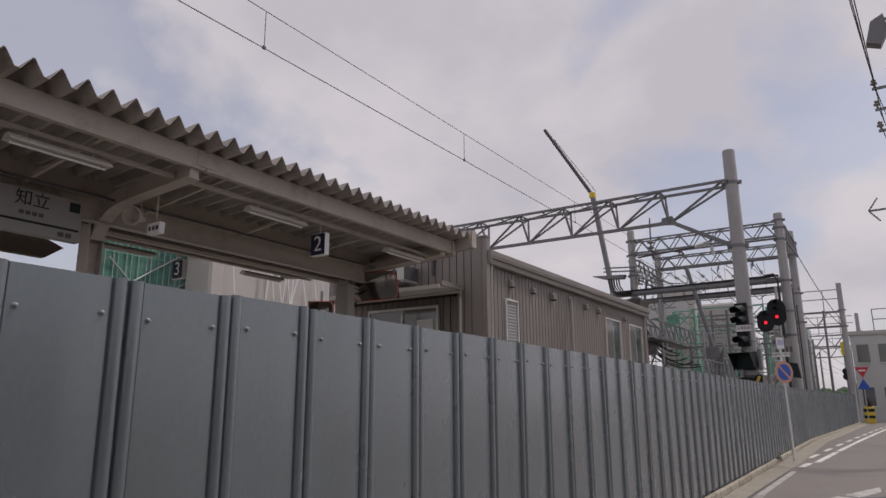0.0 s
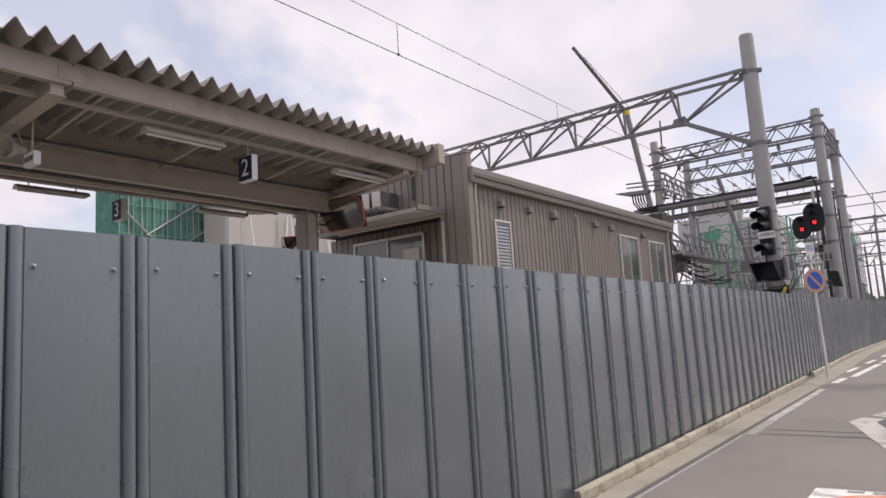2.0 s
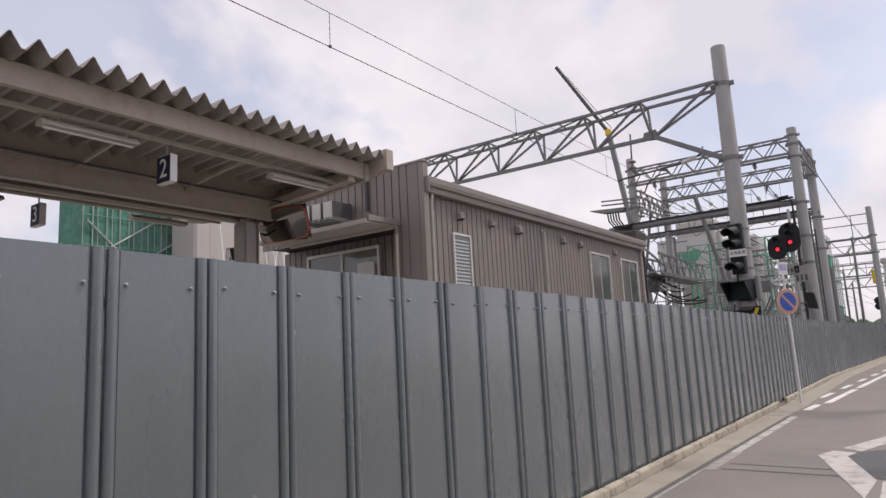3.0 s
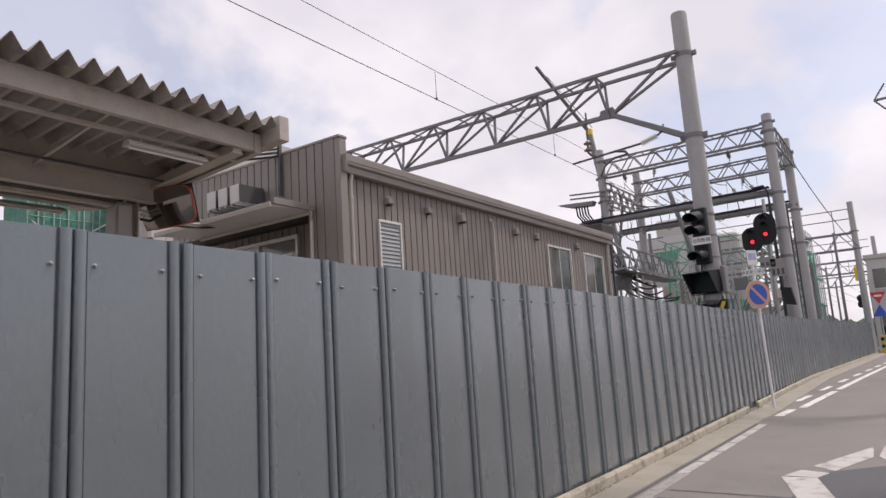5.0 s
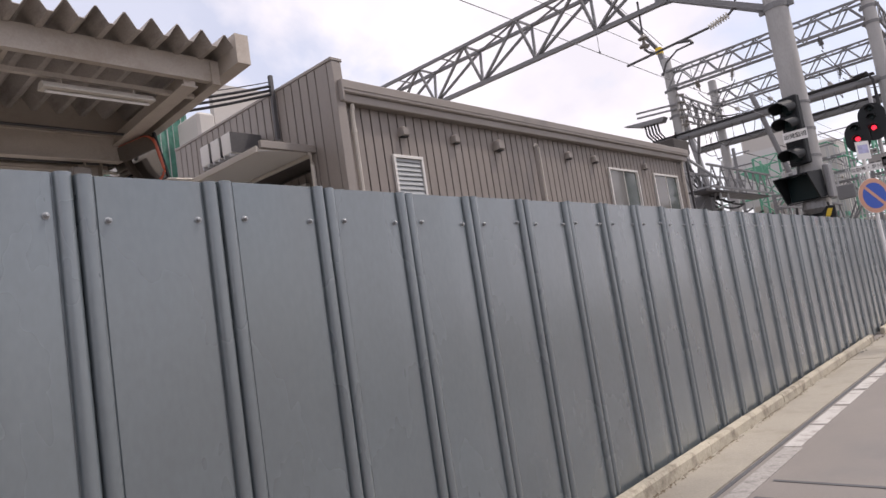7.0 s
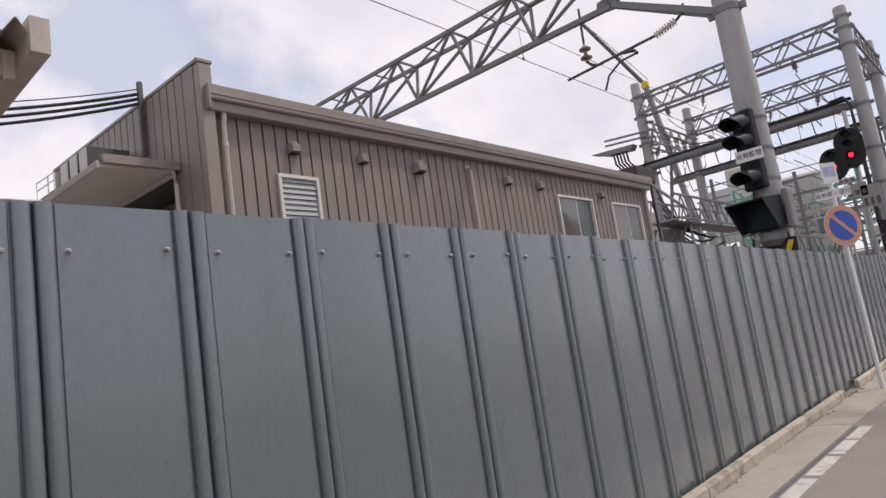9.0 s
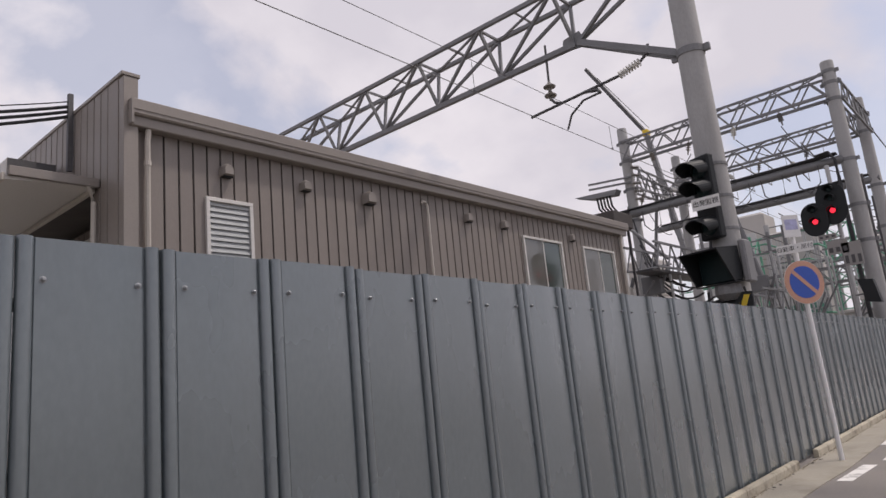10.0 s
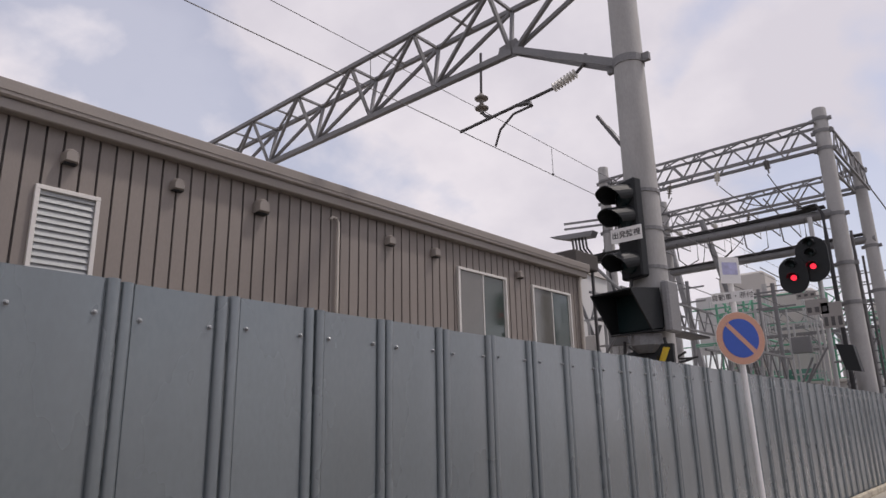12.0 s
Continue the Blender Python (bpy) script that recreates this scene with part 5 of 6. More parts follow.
head(-3.33, 28.7, 4.36, 5.40, 0.33, ((4.71, True), (5.0, False), (5.24, False)))
head(-3.74, 28.62, 4.14, 4.98, 0.30, ((4.50, True), (4.80, False)))
for (x0, x1, z0, z1) in ((-3.75, -3.35, 4.0, 4.14), (-3.6, -3.15, 3.62, 3.96), (-3.3, -2.9, 3.3, 3.86)):
    pl = thing("number_plate_board", ((x0 + x1) / 2, 28.6, z0), "small white board with dark marks on the signal post", "board", "signal boards")
    bm = B()
    box(bm, x0, x1, 28.60, 28.62, z0, z1)
    part("plate", bm, M_BOARD, pl)
    for k in range(3):
        bm = B()
        w = (x1 - x0) / 3
        box(bm, x0 + w * k + 0.03, x0 + w * (k + 1) - 0.03, 28.594, 28.598, z0 + 0.05, z0 + 0.05 + (z1 - z0) * 0.35)
        part("text_bar", bm, M_DARKSTEEL, pl)
    bm = B()
    bar(bm, ((x0 + x1) / 2, 28.63, (z0 + z1) / 2), (-3.3, 28.94, (z0 + z1) / 2), 0.03, 0.03)
    part("bracket", bm, M_STEEL, pl)
ph = thing("phone_box", (-2.98, 28.7, 2.4), "small black hooded box on the signal post", "box")
bm = B()
prism(bm, [(-3.12, 28.5, 2.95), (-2.8, 28.5, 2.9), (-2.72, 28.5, 2.35), (-3.0, 28.5, 2.4)], (0, 0.3, 0))
part("case", bm, M_BLACK, ph)
bm = B()
bar(bm, (-3.05, 28.75, 2.6), (-3.3, 28.95, 2.6), 0.04, 0.04)
part("bracket", bm, M_STEEL, ph)
ld = thing("mast_ladder", (-3.0, 31.0, 0.0), "grey ladder and cable conduits beside the mast", "ladder")
for x in (-3.16, -2.98):
    bm = B()
    tube(bm, (x, 32.7, -0.06), (x, 32.7, 5.6), 0.03)
    part("rail", bm, M_DARKSTEEL, ld)
for k in range(17):
    bm = B()
    tube(bm, (-3.16, 32.7, 0.4 + 0.3 * k), (-2.98, 32.7, 0.4 + 0.3 * k), 0.015, n=6)
    part("rung", bm, M_DARKSTEEL, ld)

for k in range(4):
    bm = B()
    tube(bm, (-2.99 - 0.02 * k, 31.75 + 0.16 * k, -0.06), (-2.99 - 0.02 * k, 31.75 + 0.16 * k, 6.1 - 0.5 * k), 0.035, n=8)
    part("conduit", bm, M_DARKSTEEL, ld)
# rows of small insulators and jumpers round the far masts
ri = random.Random(17)
for (x, y0, zb) in ((-9.7, 31.9, 8.2), (-9.7, 32.6, 7.5), (-9.7, 33.6, 8.2), (-9.7, 34.6, 7.5), (-9.7, 35.4, 8.2), (-8.6, 31.15, 8.4), (-7.3, 31.15, 8.4), (-5.9, 31.15, 8.4), (-4.6, 31.15, 8.4), (-8.2, 36.05, 8.45), (-6.6, 36.05, 8.45), (-5.0, 36.05, 8.45)):
    ins = thing("post_insulator", (x, y0, zb), "ribbed grey porcelain insulator hanging from the girder", "insulator", "post insulators")
    prof = [(0, 0.02), (0.1, 0.02)]
    for j in range(4):
        prof += [(0.1 + 0.07 * j, 0.03), (0.125 + 0.07 * j, 0.085), (0.15 + 0.07 * j, 0.03)]
    prof += [(0.5, 0.02)]
    bm = B()
    lathe(bm, (x, y0, zb), (ri.uniform(-0.25, 0.25), ri.uniform(-0.25, 0.1), -1), prof, 8)
    part("body", bm, ri.choice((M_INSUL, M_BROWNINS, M_STEEL)), ins)
    bm = B()
    path(bm, hang((x, y0, zb - 0.48), (x + ri.uniform(-1.2, 1.2), y0 + ri.uniform(-0.3, 0.6), zb - ri.uniform(1.0, 1.8)), ri.uniform(0.1, 0.4), 8), 0.014, 5)
    part("jumper", bm, M_DARKSTEEL, ins)

# black board with a yellow stripe on the first mast, just over the fence
sbd = thing("striped_board", (-3.0, 19.06, 1.9), "black board with slanting yellow stripe on the concrete mast", "board")
bm = B()
prism(bm, [(-3.46, 19.08, 1.72), (-2.70, 19.08, 1.72), (-2.69, 19.08, 2.18), (-2.86, 19.08, 2.19), (-3.46, 19.08, 2.06)], (0, 0.05, 0))
part("panel", bm, M_BLACK, sbd)
bm = B()
prism(bm, [(-2.90, 19.074, 1.90), (-2.83, 19.074, 1.90), (-2.72, 19.074, 2.14), (-2.79, 19.074, 2.15)], (0, 0.004, 0))
part("yellow_stripe", bm, M_YELLOW, sbd)
bm = B()
box(bm, -3.1, -2.86, 19.125, 19.2, 1.8, 1.98)
part("bracket", bm, M_STEEL, sbd)

# no-parking sign on its post beside the kerb
ns = thing("no_parking_sign", (-2.21, 19.95, 0.0), "blue no-parking sign with faded red rim on a white post", "sign")
bm = B()
tube(bm, (-2.27, 19.96, 0.0), (-2.32, 19.95, 3.12), 0.031, n=14)
part("post", bm, M_WHITE, ns, smooth=True)
NN = Vector((0.77, -0.64, 0.0)).normalized()
NP = Vector((0.1, -1.0, 0.0)).normalized()


def sign_disc(r, off, t, material, name):
    bm = B()
    lathe(bm, Vector((-2.275, 19.915, 2.26)) + NN * off, NN, [(0, r), (t, r)], 48)
    return part(name, bm, material, ns)


sign_disc(0.288, 0.0, 0.004, M_WHITE, "backing")
sign_disc(0.284, 0.005, 0.003, M_RED, "red_rim")
sign_disc(0.212, 0.009, 0.003, M_BLUE, "blue_face")
bm = B()
mm = facing(Vector((-2.275, 19.915, 2.26)) + NN * 0.0135, NN) @ pose(0, 0, 0, 0, 0, -45)
box(bm, -0.21, 0.21, -0.026, 0.026, -0.001, 0.001)
bmesh.ops.transform(bm, matrix=mm, verts=bm.verts)
part("slash", bm, M_RED, ns)
bm = B()
mp = facing(Vector((-2.30, 19.905, 2.72)), NP)
box(bm, -0.22, 0.22, -0.06, 0.06, -0.003, 0.003)
bmesh.ops.transform(bm, matrix=mp, verts=bm.verts)
pl = part("sub_plate", bm, M_WHITE, ns, "small white plate with dark characters")
lettering("lettering", "自動車・原付", 0.074, facing(Vector((-2.30, 19.905, 2.72)) + NP * 0.0045, NP), M_DARKSTEEL, pl, 0.001)
bm = B()
mp = facing(Vector((-2.29, 19.905, 3.02)), (0.75, -0.65, 0))
box(bm, -0.12, 0.12, -0.15, 0.15, -0.003, 0.003)
bmesh.ops.transform(bm, matrix=mp, verts=bm.verts)
pl = part("upper_plate", bm, M_WHITE, ns, "pale plate turned towards the street")
bm = B()
box(bm, -0.09, 0.09, -0.05, 0.09, 0.004, 0.006)
bmesh.ops.transform(bm, matrix=mp, verts=bm.verts)
part("faded_panel", bm, surface("faded_lilac_print", (0.42, 0.42, 0.62), 0.5, 0, 0.25, 20, 12, 0), pl)

# ---------------------------------------------------------------- things in the distance
def scaffold(x0, x1, y0, y1, top, lift, bay, label, net=True, cover=1.0):
    """A netted scaffold: sheet of net on the faces towards the street, standards and ledgers in front of it."""
    e = thing("scaffold", ((x0 + x1) / 2, (y0 + y1) / 2, -0.06), label, "scaffold", "netted scaffolds")
    if net:
        part("net", box(B(), x0, x1, y0, y1, -0.06, top * cover - 0.5), M_GREEN, e)
    n = max(1, int(round((x1 - x0) / bay)))
    for i in range(n + 1):
        x = x0 + (x1 - x0) * i / n
        bm = B()
        tube(bm, (x, y0 - 0.08, -0.06), (x, y0 - 0.08, top), 0.036, n=6)
        part("standard", bm, M_LIGHTSTEEL, e)
    n = max(1, int(round((y1 - y0) / bay)))
    for i in range(n + 1):
        y = y0 + (y1 - y0) * i / n
        bm = B()
        tube(bm, (x1 + 0.08, y, -0.06), (x1 + 0.08, y, top), 0.036, n=6)
        part("standard", bm, M_LIGHTSTEEL, e)
    z = lift
    while z < top:
        bm = B()
        tube(bm, (x0, y0 - 0.1, z), (x1 + 0.1, y0 - 0.1, z), 0.045, n=6)
        part("ledger", bm, M_PALEGREEN, e)
        bm = B()
        tube(bm, (x1 + 0.1, y0 - 0.1, z), (x1 + 0.1, y1, z), 0.045, n=6)
        part("ledger", bm, M_PALEGREEN, e)
        z += lift
    return e


# stair scaffold beyond the far platforms: its netting and handrail climb along the track
st = thing("scaffold", (-38, 24, -0.06), "green-netted stair scaffold climbing beyond the far platforms", "scaffold", "netted scaffolds")


def stair_z(y):
    return 12.6 + 0.85 * (y - 22.0)


bm = B()
prism(bm, [(-36.9, 21.0, -0.06), (-36.9, 27.0, -0.06), (-36.9, 27.0, stair_z(27.0)), (-36.9, 21.0, stair_z(21.0))], (-2.7, 0, 0))
part("net", bm, M_GREEN, st)
rs = random.Random(8)
for k in range(15):
    yy = 21.05 + 0.42 * k + rs.uniform(-0.08, 0.08)
    bm = B()
    tube(bm, (-36.82, yy, -0.06), (-36.82, yy, max(11.0, stair_z(yy) + 0.95)), 0.034 if k % 2 else 0.022, n=6)
    part("standard", bm, M_LIGHTSTEEL, st)
for dz in (0.5, 0.9):
    bm = B()
    tube(bm, (-36.8, 21.0, stair_z(21.0) + dz), (-36.8, 27.0, stair_z(27.0) + dz), 0.035, n=6)
    part("handrail", bm, M_LIGHTSTEEL, st)
for k in range(6):
    bm = B()
    tube(bm, (-36.8, 21.0, 1.7 + 1.7 * k), (-36.8, 27.0, 1.7 + 1.7 * k), 0.03, n=6)
    part("ledger", bm, M_PALEGREEN, st)
for a, b in (((22.6, 8.5), (25.9, 10.7)), ((21.2, 9.9), (23.0, 8.3)), ((24.2, 7.6), (26.8, 9.3))):
    bm = B()
    tube(bm, (-36.76, a[0], a[1]), (-36.76, b[0], b[1]), 0.05, n=6)
    part("brace", bm, M_LIGHTSTEEL, st)
for (x0, x1, y0, y1, top, lab) in ((-36.5, -34.0, 26.1, 27.2, 14.9, "grey concrete viaduct pier under construction"),
                                    (-17.5, -14.2, 64, 67, 12.2, "tall grey concrete viaduct pier under construction"),
                                    (-12.6, -9.8, 58, 61, 9.4, "tall grey concrete viaduct pier under construction"),
                                    (-8.2, -6.6, 66, 68, 9.2, "tall grey concrete viaduct pier under construction"),
                                    (-24.0, -21.6, 60, 63, 9.8, "tall grey concrete viaduct pier under construction")):
    p = thing("viaduct_pier", ((x0 + x1) / 2, (y0 + y1) / 2, -0.06), lab, "pier", "viaduct piers")
    bm = B()
    box(bm, x0, x1, y0, y1, -0.06, top, 0.15)
    part("shaft", bm, M_PIER, p)
    for k in range(2):
        bm = B()
        z = top * (0.4 + 0.3 * k)
        box(bm, x0 - 0.012, x1 + 0.012, y0 - 0.012, y1 + 0.012, z, z + 0.06)
        part("formwork_joint", bm, M_CONC, p)
# white sheeted works between the piers with slanting props
ws = thing("sheeted_works", (-34, 38, -0.06), "white-sheeted building works with slanting props", "building works")
bm = B()
box(bm, -34.8, -34.4, 27.4, 37.5, -0.06, 16.9)
box(bm, -34.8, -34.4, 37.5, 48, -0.06, 13.6)
part("sheet", bm, M_PIER, ws)
rp = random.Random(7)
for k in range(26):
    y = 28.6 + 0.7 * k
    bm = B()
    tube(bm, (-33.4, y, -0.06), (-33.9, y + rp.uniform(1.2, 5.0) * rp.choice((-0.4, 1, 1)), 9.8 + rp.random() * 2.2), 0.06, n=6)
    part("prop", bm, M_WHITE, ws)
scaffold(-12.2, -9.6, 54, 57, 8.6, 1.7, 1.3, "green-netted scaffold behind the portals", cover=0.55)
scaffold(-7.6, -5.6, 60, 63, 9.0, 1.7, 1.0, "green-netted scaffold round a bridge pier", cover=0.8)
scaffold(-20.5, -15.8, 61.5, 63.5, 7.4, 1.7, 1.5, "open scaffold behind the portals", net=False)
# green and white site panel
gp = thing("site_panel", (-16.5, 62, 7.0), "white site sheeting with a green emblem shape", "panel")
bm = B()
box(bm, -18.6, -14.4, 61.9, 61.98, 6.2, 10.4)
part("sheet", bm, M_WALLFAR, gp)
bm = B()
prism(bm, [(-17.4, 61.88, 9.0), (-15.0, 61.88, 9.3), (-15.2, 61.88, 8.4), (-16.2, 61.88, 8.0)], (0, 0.01, 0))
part("emblem", bm, M_PALEGREEN, gp)
for x in (-18.4, -14.6):
    bm = B()
    tube(bm, (x, 62.05, -0.06), (x, 62.05, 10.4), 0.06, n=6)
    part("post", bm, M_LIGHTSTEEL, gp)

# relay hut and equipment between the tracks
hut = thing("relay_hut", (-6.6, 46, -0.06), "off-white equipment hut between the tracks", "hut")
bm = B()
box(bm, -8.8, -5.2, 44, 48, -0.06, 2.9, 0.03)
part("wall", bm, M_WALLFAR, hut)
bm = B()
box(bm, -8.95, -5.05, 43.85, 48.15, 2.9, 3.05, 0.02)
part("roof", bm, M_PIER, hut)
lattice_along(-6.2, 30.5, 35.5, 2.6, 3.3, 0.8, "low grey lattice girder behind the signals", 0.8)
lattice_beam(-3.4, -9.4, 40.5, 4.0, 4.6, 0.5, 0.9, "light lattice girder behind the signals", 0.04, 0.03, True)
for x in (-3.4, -9.4):
    bm = B()
    tube(bm, (x, 40.5, -0.06), (x, 40.5, 4.7), 0.09)
    tagged(part("steel_post", bm, M_STEEL), "grey steel post carrying the light lattice girder", "post", "steel posts")
for (x, y, z1) in ((-7.0, 39, 6.4), (-8.4, 42, 6.8), (-5.8, 43, 6.0), (-10.6, 40, 7.2), (-9.2, 45, 6.0), (-5.0, 50, 6.6)):
    sp = thing("steel_post", (x, y, -0.06), "slim grey steel post with cross arms among the tracks", "post", "steel posts")
    bm = B()
    tube(bm, (x, y, -0.06), (x, y, z1), 0.075)
    part("shaft", bm, M_STEEL, sp)
    for k in range(2):
        bm = B()
        bar(bm, (x - 0.8, y, z1 - 0.3 - 0.6 * k), (x + 0.7, y, z1 - 0.3 - 0.6 * k), 0.06, 0.06)
        part("cross_arm", bm, M_STEEL, sp)

# portals further along the line
for y, zz in ((55.8, 6.75), (74.0, 6.6), (92.0, 6.6)):
    if y > 60:
        mast(-1.6 - (y - 56) * 0.02, y, 9.6, 0.2, 0.16, "distant grey catenary mast")
    mast(-12.0, y, 9.6, 0.2, 0.16, "distant grey catenary mast")
    lattice_beam(-2.4, -12.0, y, zz, zz + 1.05, 0.6, 1.5, "distant grey lattice girder over the tracks", 0.045, 0.035, True)
    f = thing("wire_gantry", (-4, y, 8.6), "thin wire frame above the distant girder", "gantry", "wire gantries")
    for z in (8.75, 9.4):
        bm = B()
        tube(bm, (-2.3, y, z), (-12.0, y, z), 0.035, n=6)
        part("rail", bm, M_STEEL, f)
    for x in (-3.4, -5.2, -7.4):
        bm = B()
        tube(bm, (x, y, zz + 1.0), (x, y, 9.4), 0.03, n=6)
        part("upright", bm, M_STEEL, f)
for (x, y, z1, r) in ((-3.42, 55.0, 7.85, 0.1), (-5.5, 70, 7.0, 0.1), (-3.2, 84, 7.0, 0.12), (-4.6, 100, 7.5, 0.12), (-6.4, 88, 7.0, 0.12)):
    bm = B()
    tube(bm, (x, y, -0.06), (x, y, z1), r, r * 0.7)
    tagged(part("line_post", bm, M_STEEL), "distant slim post beside the tracks", "post", "line posts")
for k in range(6):
    bm = B()
    x = -4 - 1.2 * k
    path(bm, hang((x, 31.4, 5.35 + 0.1 * (k % 2)), (x + 0.3, 110, 5.3), 0.2, 16), 0.014, 5)
    tagged(part("far_wire", bm, M_DARKSTEEL), "overhead wire running along the far tracks", "wire", "far wires")
bm = B()
path(bm, hang((-3.2, 36.3, 9.0), (-2.2, 55.7, 6.9), 0.4), 0.02, 5)
tagged(part("stay_wire", bm, M_DARKSTEEL), "stay wire from mast to mast", "wire", "far wires")

# mobile crane far off
cr = thing("crane", (-28.5, 91, -0.06), "distant grey telescopic crane with a raised jib", "crane")
bm = B()
bar(bm, (-28.8, 90.5, 3.0), (-32.9, 90.3, 30.9), 0.6, 0.6)
part("boom", bm, M_STEEL, cr)
bm = B()
bar(bm, (-32.9, 90.3, 30.9), (-40.6, 91.8, 43.3), 0.42, 0.42)
part("jib", bm, M_DARKSTEEL, cr)
bm = B()
box(bm, -33.3, -32.5, 89.95, 90.7, 30.4, 31.3, 0.1)
part("knuckle", bm, M_YELLOW, cr, "yellow knuckle")
bm = B()
tube(bm, (-32.4, 90.3, 31.4), (-38.9, 91.4, 41.2), 0.06, n=5)
part("stay", bm, M_STEEL, cr)
bm = B()
box(bm, -31, -26, 89, 92.5, -0.06, 3.2, 0.2)
part("carrier", bm, M_YELLOW, cr)


def town_house(x0, x1, y0, y1, top, cols, rows, label, material=M_WALLFAR):
    e = thing("building_far", ((x0 + x1) / 2, (y0 + y1) / 2, -0.06), label, "building", "far buildings")
    part("wall", box(B(), x0, x1, y0, y1, -0.06, top), material, e)
    bm = B()
    box(bm, x0 - 0.12, x1 + 0.12, y0 - 0.12, y1 + 0.12, top + 0.002, top + 0.3)
    part("roof", bm, M_PIER, e)
    for i in range(cols):
        for j in range(rows):
            w = (x1 - x0) / cols
            xa, za = x0 + w * (i + 0.22), (j + 0.35) * top / rows
            win = part("window", box(B(), xa, xa + w * 0.56, y0 - 0.03, y0 + 0.05, za, za + top / rows * 0.42), M_GLASS, e)
            bm = B()
            box(bm, xa - 0.05, xa + w * 0.56 + 0.05, y0 - 0.10, y0 - 0.002, za - 0.10, za - 0.02)
            part("sill", bm, M_FRAME, win)
    return e


town_house(-2.3, 3.6, 63.5, 72, 6.7, 4, 2, "off-white two-storey building beyond the level crossing")
town_house(4.2, 12, 66, 76, 8.2, 4, 3, "pale town building beyond the level crossing")
town_house(-26.0, -19.0, 44, 50, 9.95, 5, 3, "white station block rising behind the brown building")
town_house(-60, -40, 70, 90, 12, 6, 4, "pale town building far behind the tracks")
# white balustrade on the roof of the far house
bl = thing("roof_railing", (0.5, 63.6, 7.0), "thin grey roof railing on the far building", "railing")
for z in (7.9, 8.7):
    bm = B()
    tube(bm, (-0.6, 63.7, z), (3.5, 63.7, z), 0.04, n=6)
    part("rail", bm, M_STEEL, bl)
for x in (-0.6, 1.0, 2.4, 3.5):
    bm = B()
    tube(bm, (x, 63.7, 6.99), (x, 63.7, 8.75), 0.04, n=6)
    part("upright", bm, M_STEEL, bl)

# level crossing: warning post, barrier box, stop sign
lx = thing("level_crossing_post", (-2.55, 59.3, -0.06), "level crossing post with yellow and black lamps", "crossing signal")
bm = B()
tube(bm, (-2.5, 59.3, -0.06), (-2.5, 59.3, 6.2), 0.12)
part("post", bm, M_STEEL, lx)
bm = B()
box(bm, -2.85, -2.35, 59.1, 59.28, 4.9, 5.9, 0.05)
part("yellow_board", bm, M_YELLOW, lx, "yellow board")
for z in (3.7, 3.3):
    bm = B()
    lathe(bm, (-2.7, 59.1, z), (0, -1, 0), [(0, 0.26), (0.06, 0.25), (0.2, 0.14)], 14)
    part("lamp", bm, M_BLACK, lx)
st = thing("stop_sign", (-1.55, 54.5, 0.0), "red triangular stop sign above a blue triangle on a post", "sign")
bm = B()
tube(bm, (-1.55, 54.5, 0.0), (-1.55, 54.5, 4.0), 0.035)
part("post", bm, M_LIGHTSTEEL, st)
bm = B()
prism(bm, [(-1.98, 54.42, 3.78), (-1.12, 54.42, 3.78), (-1.55, 54.42, 3.06)], (0, 0.02, 0))
tri = part("triangle", bm, M_STOPRED, st)
bm = B()
box(bm, -1.75, -1.35, 54.410, 54.414, 3.5, 3.62)
part("text_bar", bm, M_WHITE, tri)
bm = B()
prism(bm, [(-1.95, 54.42, 2.3), (-1.15, 54.42, 2.3), (-1.55, 54.42, 3.02)], (0, 0.02, 0))
part("blue_triangle", bm, M_BLUE, st)
bq = thing("barrier_machine", (-1.5, 57.0, 0.0), "yellow and black barrier machine beside the road", "barrier machine")
bm = B()
box(bm, -1.85, -1.2, 56.8, 57.3, 0.0, 1.15, 0.05)
part("case", bm, M_YELLOW, bq)
for k in range(2):
    bm = B()
    box(bm, -1.86, -1.19, 56.79, 56.797, 0.35 + 0.45 * k, 0.55 + 0.45 * k)
    part("stripe", bm, M_BLACK, bq)
bm = B()
lathe(bm, (-1.5, 57.0, 1.15), (0, 0, 1), [(0, 0.18), (0.3, 0.2), (0.55, 0.08)], 12)
part("beacon", bm, M_BLACK, bq)

# power pole of the street with crossarms, wires and a lamp, only its arms reach into view
pp = thing("utility_pole", (2.6, 22.0, 0.0), "concrete utility pole with crossarms at the roadside", "utility pole")
bm = B()
lathe(bm, (2.6, 22.0, 0.0), (0, 0, 1), [(0, 0.18), (12.2, 0.11), (12.25, 0.1)], 16)
part("shaft", bm, M_MAST, pp, smooth=True)
for k, z in enumerate((10.35, 9.7, 9.05)):
    bm = B()
    bar(bm, (2.75, 21.9, z), (0.66, 21.9, z), 0.07, 0.07)
    arm = part("cross_arm", bm, M_STEEL, pp)
    bm = B()
    lathe(bm, (0.72, 21.9, z + 0.035), (0, 0, 1), [(0, 0.02), (0.08, 0.03), (0.1, 0.09), (0.14, 0.09), (0.16, 0.05), (0.22, 0.07), (0.26, 0.03)], 10)
    part("insulator", bm, M_BROWNINS, arm)
bm = B()
tube(bm, (1.1, 21.9, 8.9), (1.1, 21.9, 10.9), 0.03, n=8)
part("hanger", bm, M_STEEL, pp)
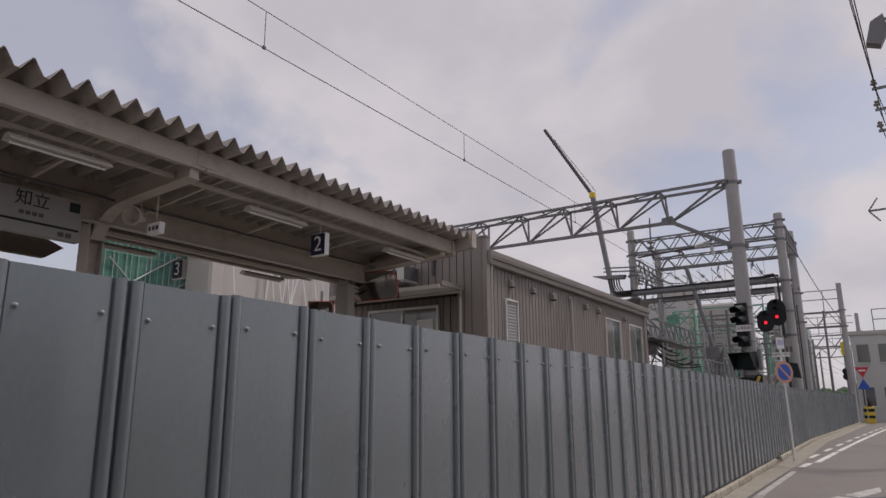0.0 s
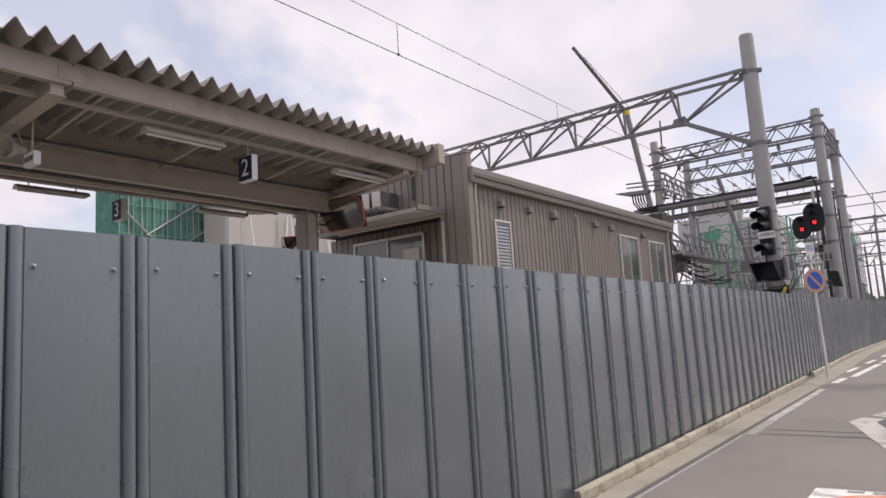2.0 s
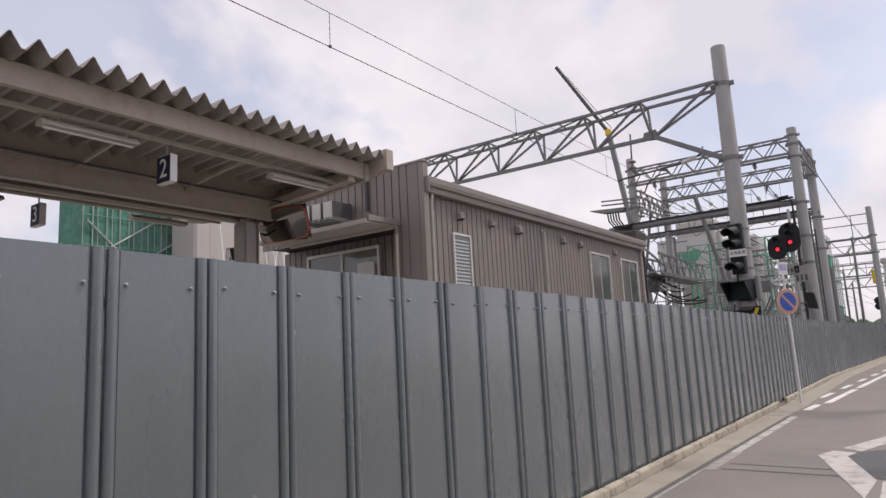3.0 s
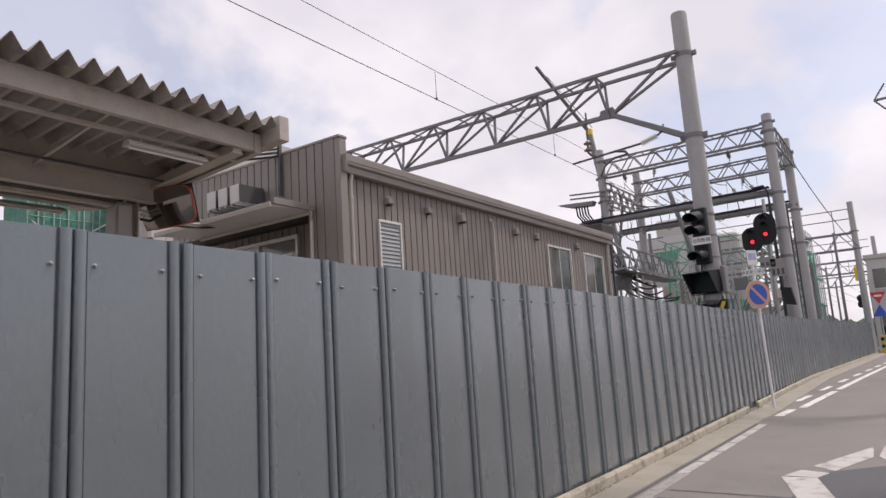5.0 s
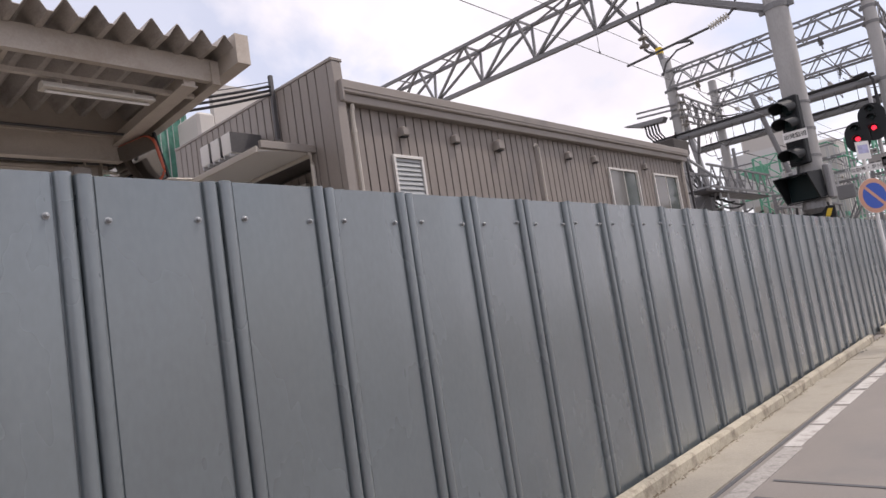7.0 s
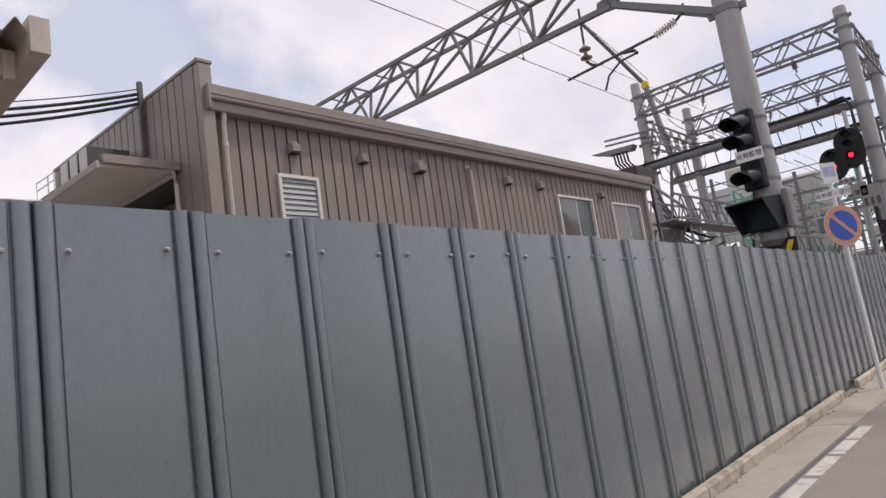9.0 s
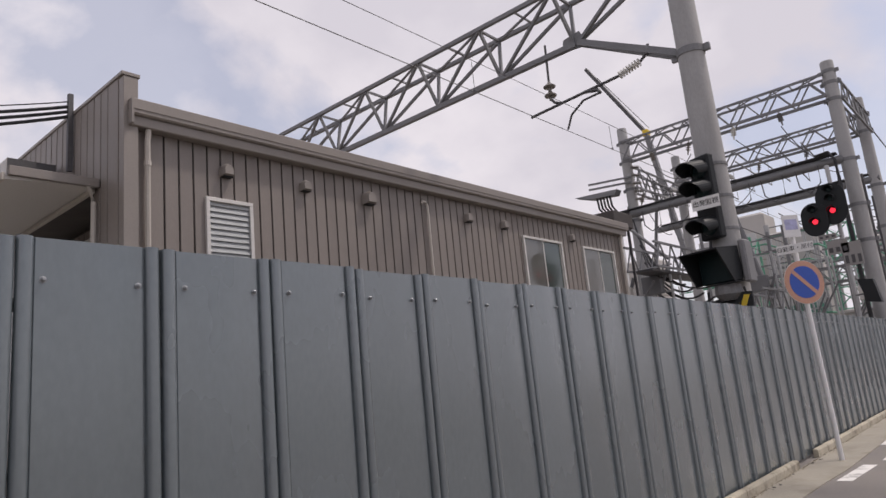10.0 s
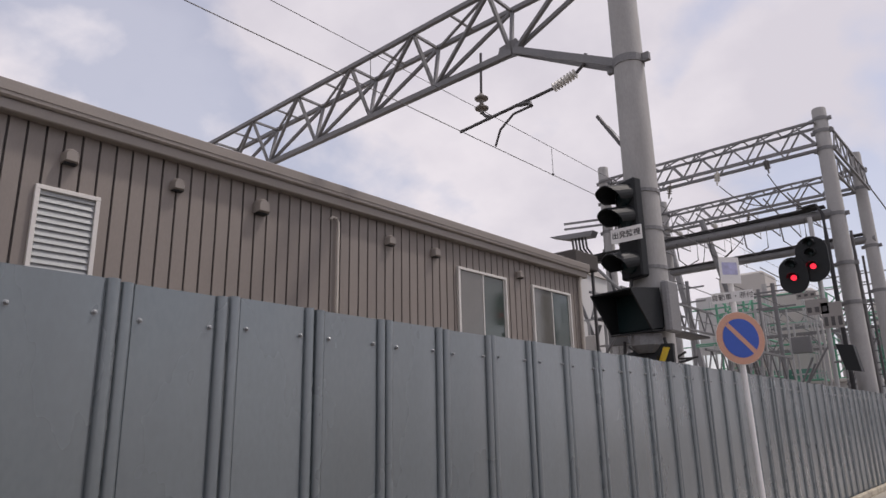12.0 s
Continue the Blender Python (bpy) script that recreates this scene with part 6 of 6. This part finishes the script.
for k in range(3):
    bm = B()
    path(bm, hang((-1.15 + 0.18 * k, -6, 10.6 - 0.1 * k), (0.72 + 0.05 * k, 21.9, 10.5 - 0.62 * k + 0.1), 0.25), 0.013, 5)
    part("line_wire", bm, M_DARKSTEEL, pp)
    bm = B()
    path(bm, hang((0.72, 21.9, 10.5 - 0.62 * k), (4.8, 58, 9.6 - 0.5 * k), 0.3), 0.013, 5)
    part("line_wire", bm, M_DARKSTEEL, pp)
sl = thing("street_lamp", (2.6, 15.0, 0.0), "street lamp head on an arm above the road", "street lamp")
bm = B()
lathe(bm, (2.6, 15.0, 0.0), (0, 0, 1), [(0, 0.1), (9.1, 0.06), (9.15, 0.05)], 12)
part("post", bm, M_MAST, sl)
bm = B()
path(bm, [(2.6, 15.0, 9.0), (1.6, 15.0, 9.1), (0.82, 15.0, 9.0)], 0.03, 6)
part("arm", bm, M_STEEL, sl)
bm = B()
prism(bm, [(0.85, 14.9, 9.1), (0.62, 14.9, 8.98), (0.5, 14.9, 8.55), (0.74, 14.9, 8.45), (0.9, 14.9, 8.75)], (0, 0.25, 0))
part("lamp_head", bm, M_STEEL, sl)
ub = thing("roadside_bracket", (2.8, 31, 0.0), "roadside pole with an arrow-shaped wire bracket", "utility pole")
bm = B()
lathe(bm, (2.9, 31, 0.0), (0, 0, 1), [(0, 0.17), (10.5, 0.11), (10.52, 0.1)], 14)
part("shaft", bm, M_MAST, ub)
bm = B()
bar(bm, (2.9, 30.9, 8.95), (0.15, 30.9, 8.9), 0.07, 0.07)
part("arm", bm, M_STEEL, ub)
for q in ((0.5, 30.9, 9.4), (0.5, 30.9, 8.45)):
    bm = B()
    tube(bm, (0.15, 30.9, 8.9), q, 0.03, n=6)
    part("barb", bm, M_STEEL, ub)

# trees and low roofs along the horizon, far beyond the tracks
far = B()
rt = random.Random(21)
for _ in range(420):
    x = rt.uniform(-260, 60)
    y = rt.uniform(190, 260)
    r = rt.uniform(1.2, 3.0)
    res = bmesh.ops.create_icosphere(far, subdivisions=1, radius=r)
    sh = Vector((x, y, r * 0.6 + rt.random() * 3.0))
    for v in res["verts"]:
        v.co = v.co * rt.uniform(0.75, 1.2) + sh
tagged(part("far_trees", far, surface("far_foliage", (0.05, 0.09, 0.045), 0.9, 0, 0.3, 2, 0.2, 0)), "dark green belt of distant trees", "trees", kind="stuff")


# crowded works between the portals: pipe rack, lattice tower, cabinets and hanging hoses
rw = random.Random(33)
for (x, y) in ((-9.6, 29.0), (-8.9, 29.6), (-7.4, 34.8), (-6.3, 37.5), (-4.9, 38.6)):
    rk_ = thing("equipment_rack", (x, y, -0.06), "grey steel equipment rack with pipes and boxes", "rack", "equipment racks")
    h_ = rw.uniform(3.6, 4.9)
    for dx in (0, 0.9):
        for dy in (0, 0.7):
            bm = B()
            tube(bm, (x + dx, y + dy, -0.06), (x + dx, y + dy, h_), 0.04, n=6)
            part("upright", bm, M_LIGHTSTEEL, rk_)
    for k in range(5):
        z = 1.2 + (h_ - 1.3) * k / 4
        bm = B()
        bar(bm, (x - 0.1, y, z), (x + 1.0, y, z), 0.05, 0.05)
        part("rung", bm, M_LIGHTSTEEL, rk_)
    for k in range(3):
        bm = B()
        tube(bm, (x + rw.uniform(-0.2, 0.2), y - 0.1, 1.6 + rw.random()), (x + rw.uniform(0.6, 1.4), y - 0.1, 3.0 + rw.random() * 1.6), 0.035, n=6)
        part("brace", bm, M_STEEL, rk_)
    bm = B()
    z = h_ - rw.uniform(0.9, 1.4)
    box(bm, x + 0.1, x + 0.7, y - 0.3, y - 0.06, z, z + 0.55, 0.02)
    part("cabinet", bm, rw.choice((M_PALEGREEN, M_STEEL, M_UNIT)), rk_)
hoses = thing("hose_bundle", (-9.3, 28.6, 3.0), "slack dark cables looping from the far mast towards the girder", "cables")
for k in range(9):
    bm = B()
    p = Vector((-9.6 + 0.08 * k, 31.2 - 0.1 * k, 6.3 - 0.32 * k))
    q = Vector((-8.0 + 0.2 * k, 29.0 + 0.3 * (k % 4), 3.9 - 0.12 * k))
    path(bm, hang(p, q, rw.uniform(0.2, 0.6), 10), 0.03, 6)
    part("cable", bm, M_RUBBER, hoses)
for (x0, y0, top) in ((-8.2, 52.0, 8.2), (-5.4, 47.0, 6.0), (-11.6, 46.0, 7.4)):
    tw = thing("lattice_tower", (x0, y0, -0.06), "pale green steel lattice tower among the works", "tower", "lattice towers")
    w = 1.3
    for dx in (0, w):
        for dy in (0, w):
            bm = B()
            tube(bm, (x0 + dx, y0 + dy, -0.06), (x0 + dx, y0 + dy, top), 0.06, n=6)
            part("leg", bm, M_PALEGREEN, tw)
    n = int(top / 1.1)
    for k in range(n):
        z0, z1 = k * top / n, (k + 1) * top / n
        for a, c in (((x0, y0, z0), (x0 + w, y0, z1)), ((x0 + w, y0, z0), (x0 + w, y0 + w, z1)), ((x0 + w, y0, z0), (x0, y0, z1)), ((x0, y0, z1), (x0 + w, y0, z1))):
            bm = B()
            tube(bm, a, c, 0.035, n=5)
            part("lacing", bm, M_PALEGREEN, tw)
scaffold(-13.8, -10.2, 48, 50, 7.6, 1.8, 1.2, "open scaffold behind the portals", net=False)
scaffold(-6.4, -4.4, 52, 54, 6.4, 1.6, 1.0, "green-netted scaffold behind the signals", cover=0.6)
scaffold(-9.4, -6.8, 43, 45, 6.2, 1.5, 0.85, "open scaffold among the far works", net=False)
# small brown plant box at the far end of the station roof
rb = thing("roof_box", (-8.2, 26.5, 4.6), "small brown metal box beyond the station roof", "box")
bm = B()
box(bm, -8.7, -7.8, 26.1, 27.2, 5.1, 5.5, 0.02)
part("case", bm, M_SEAM, rb)
for dx in (-8.6, -7.95):
    for dy in (26.2, 27.05):
        bm = B()
        box(bm, dx, dx + 0.06, dy, dy + 0.06, -0.06, 5.11)
        part("leg", bm, M_DARKSTEEL, rb)
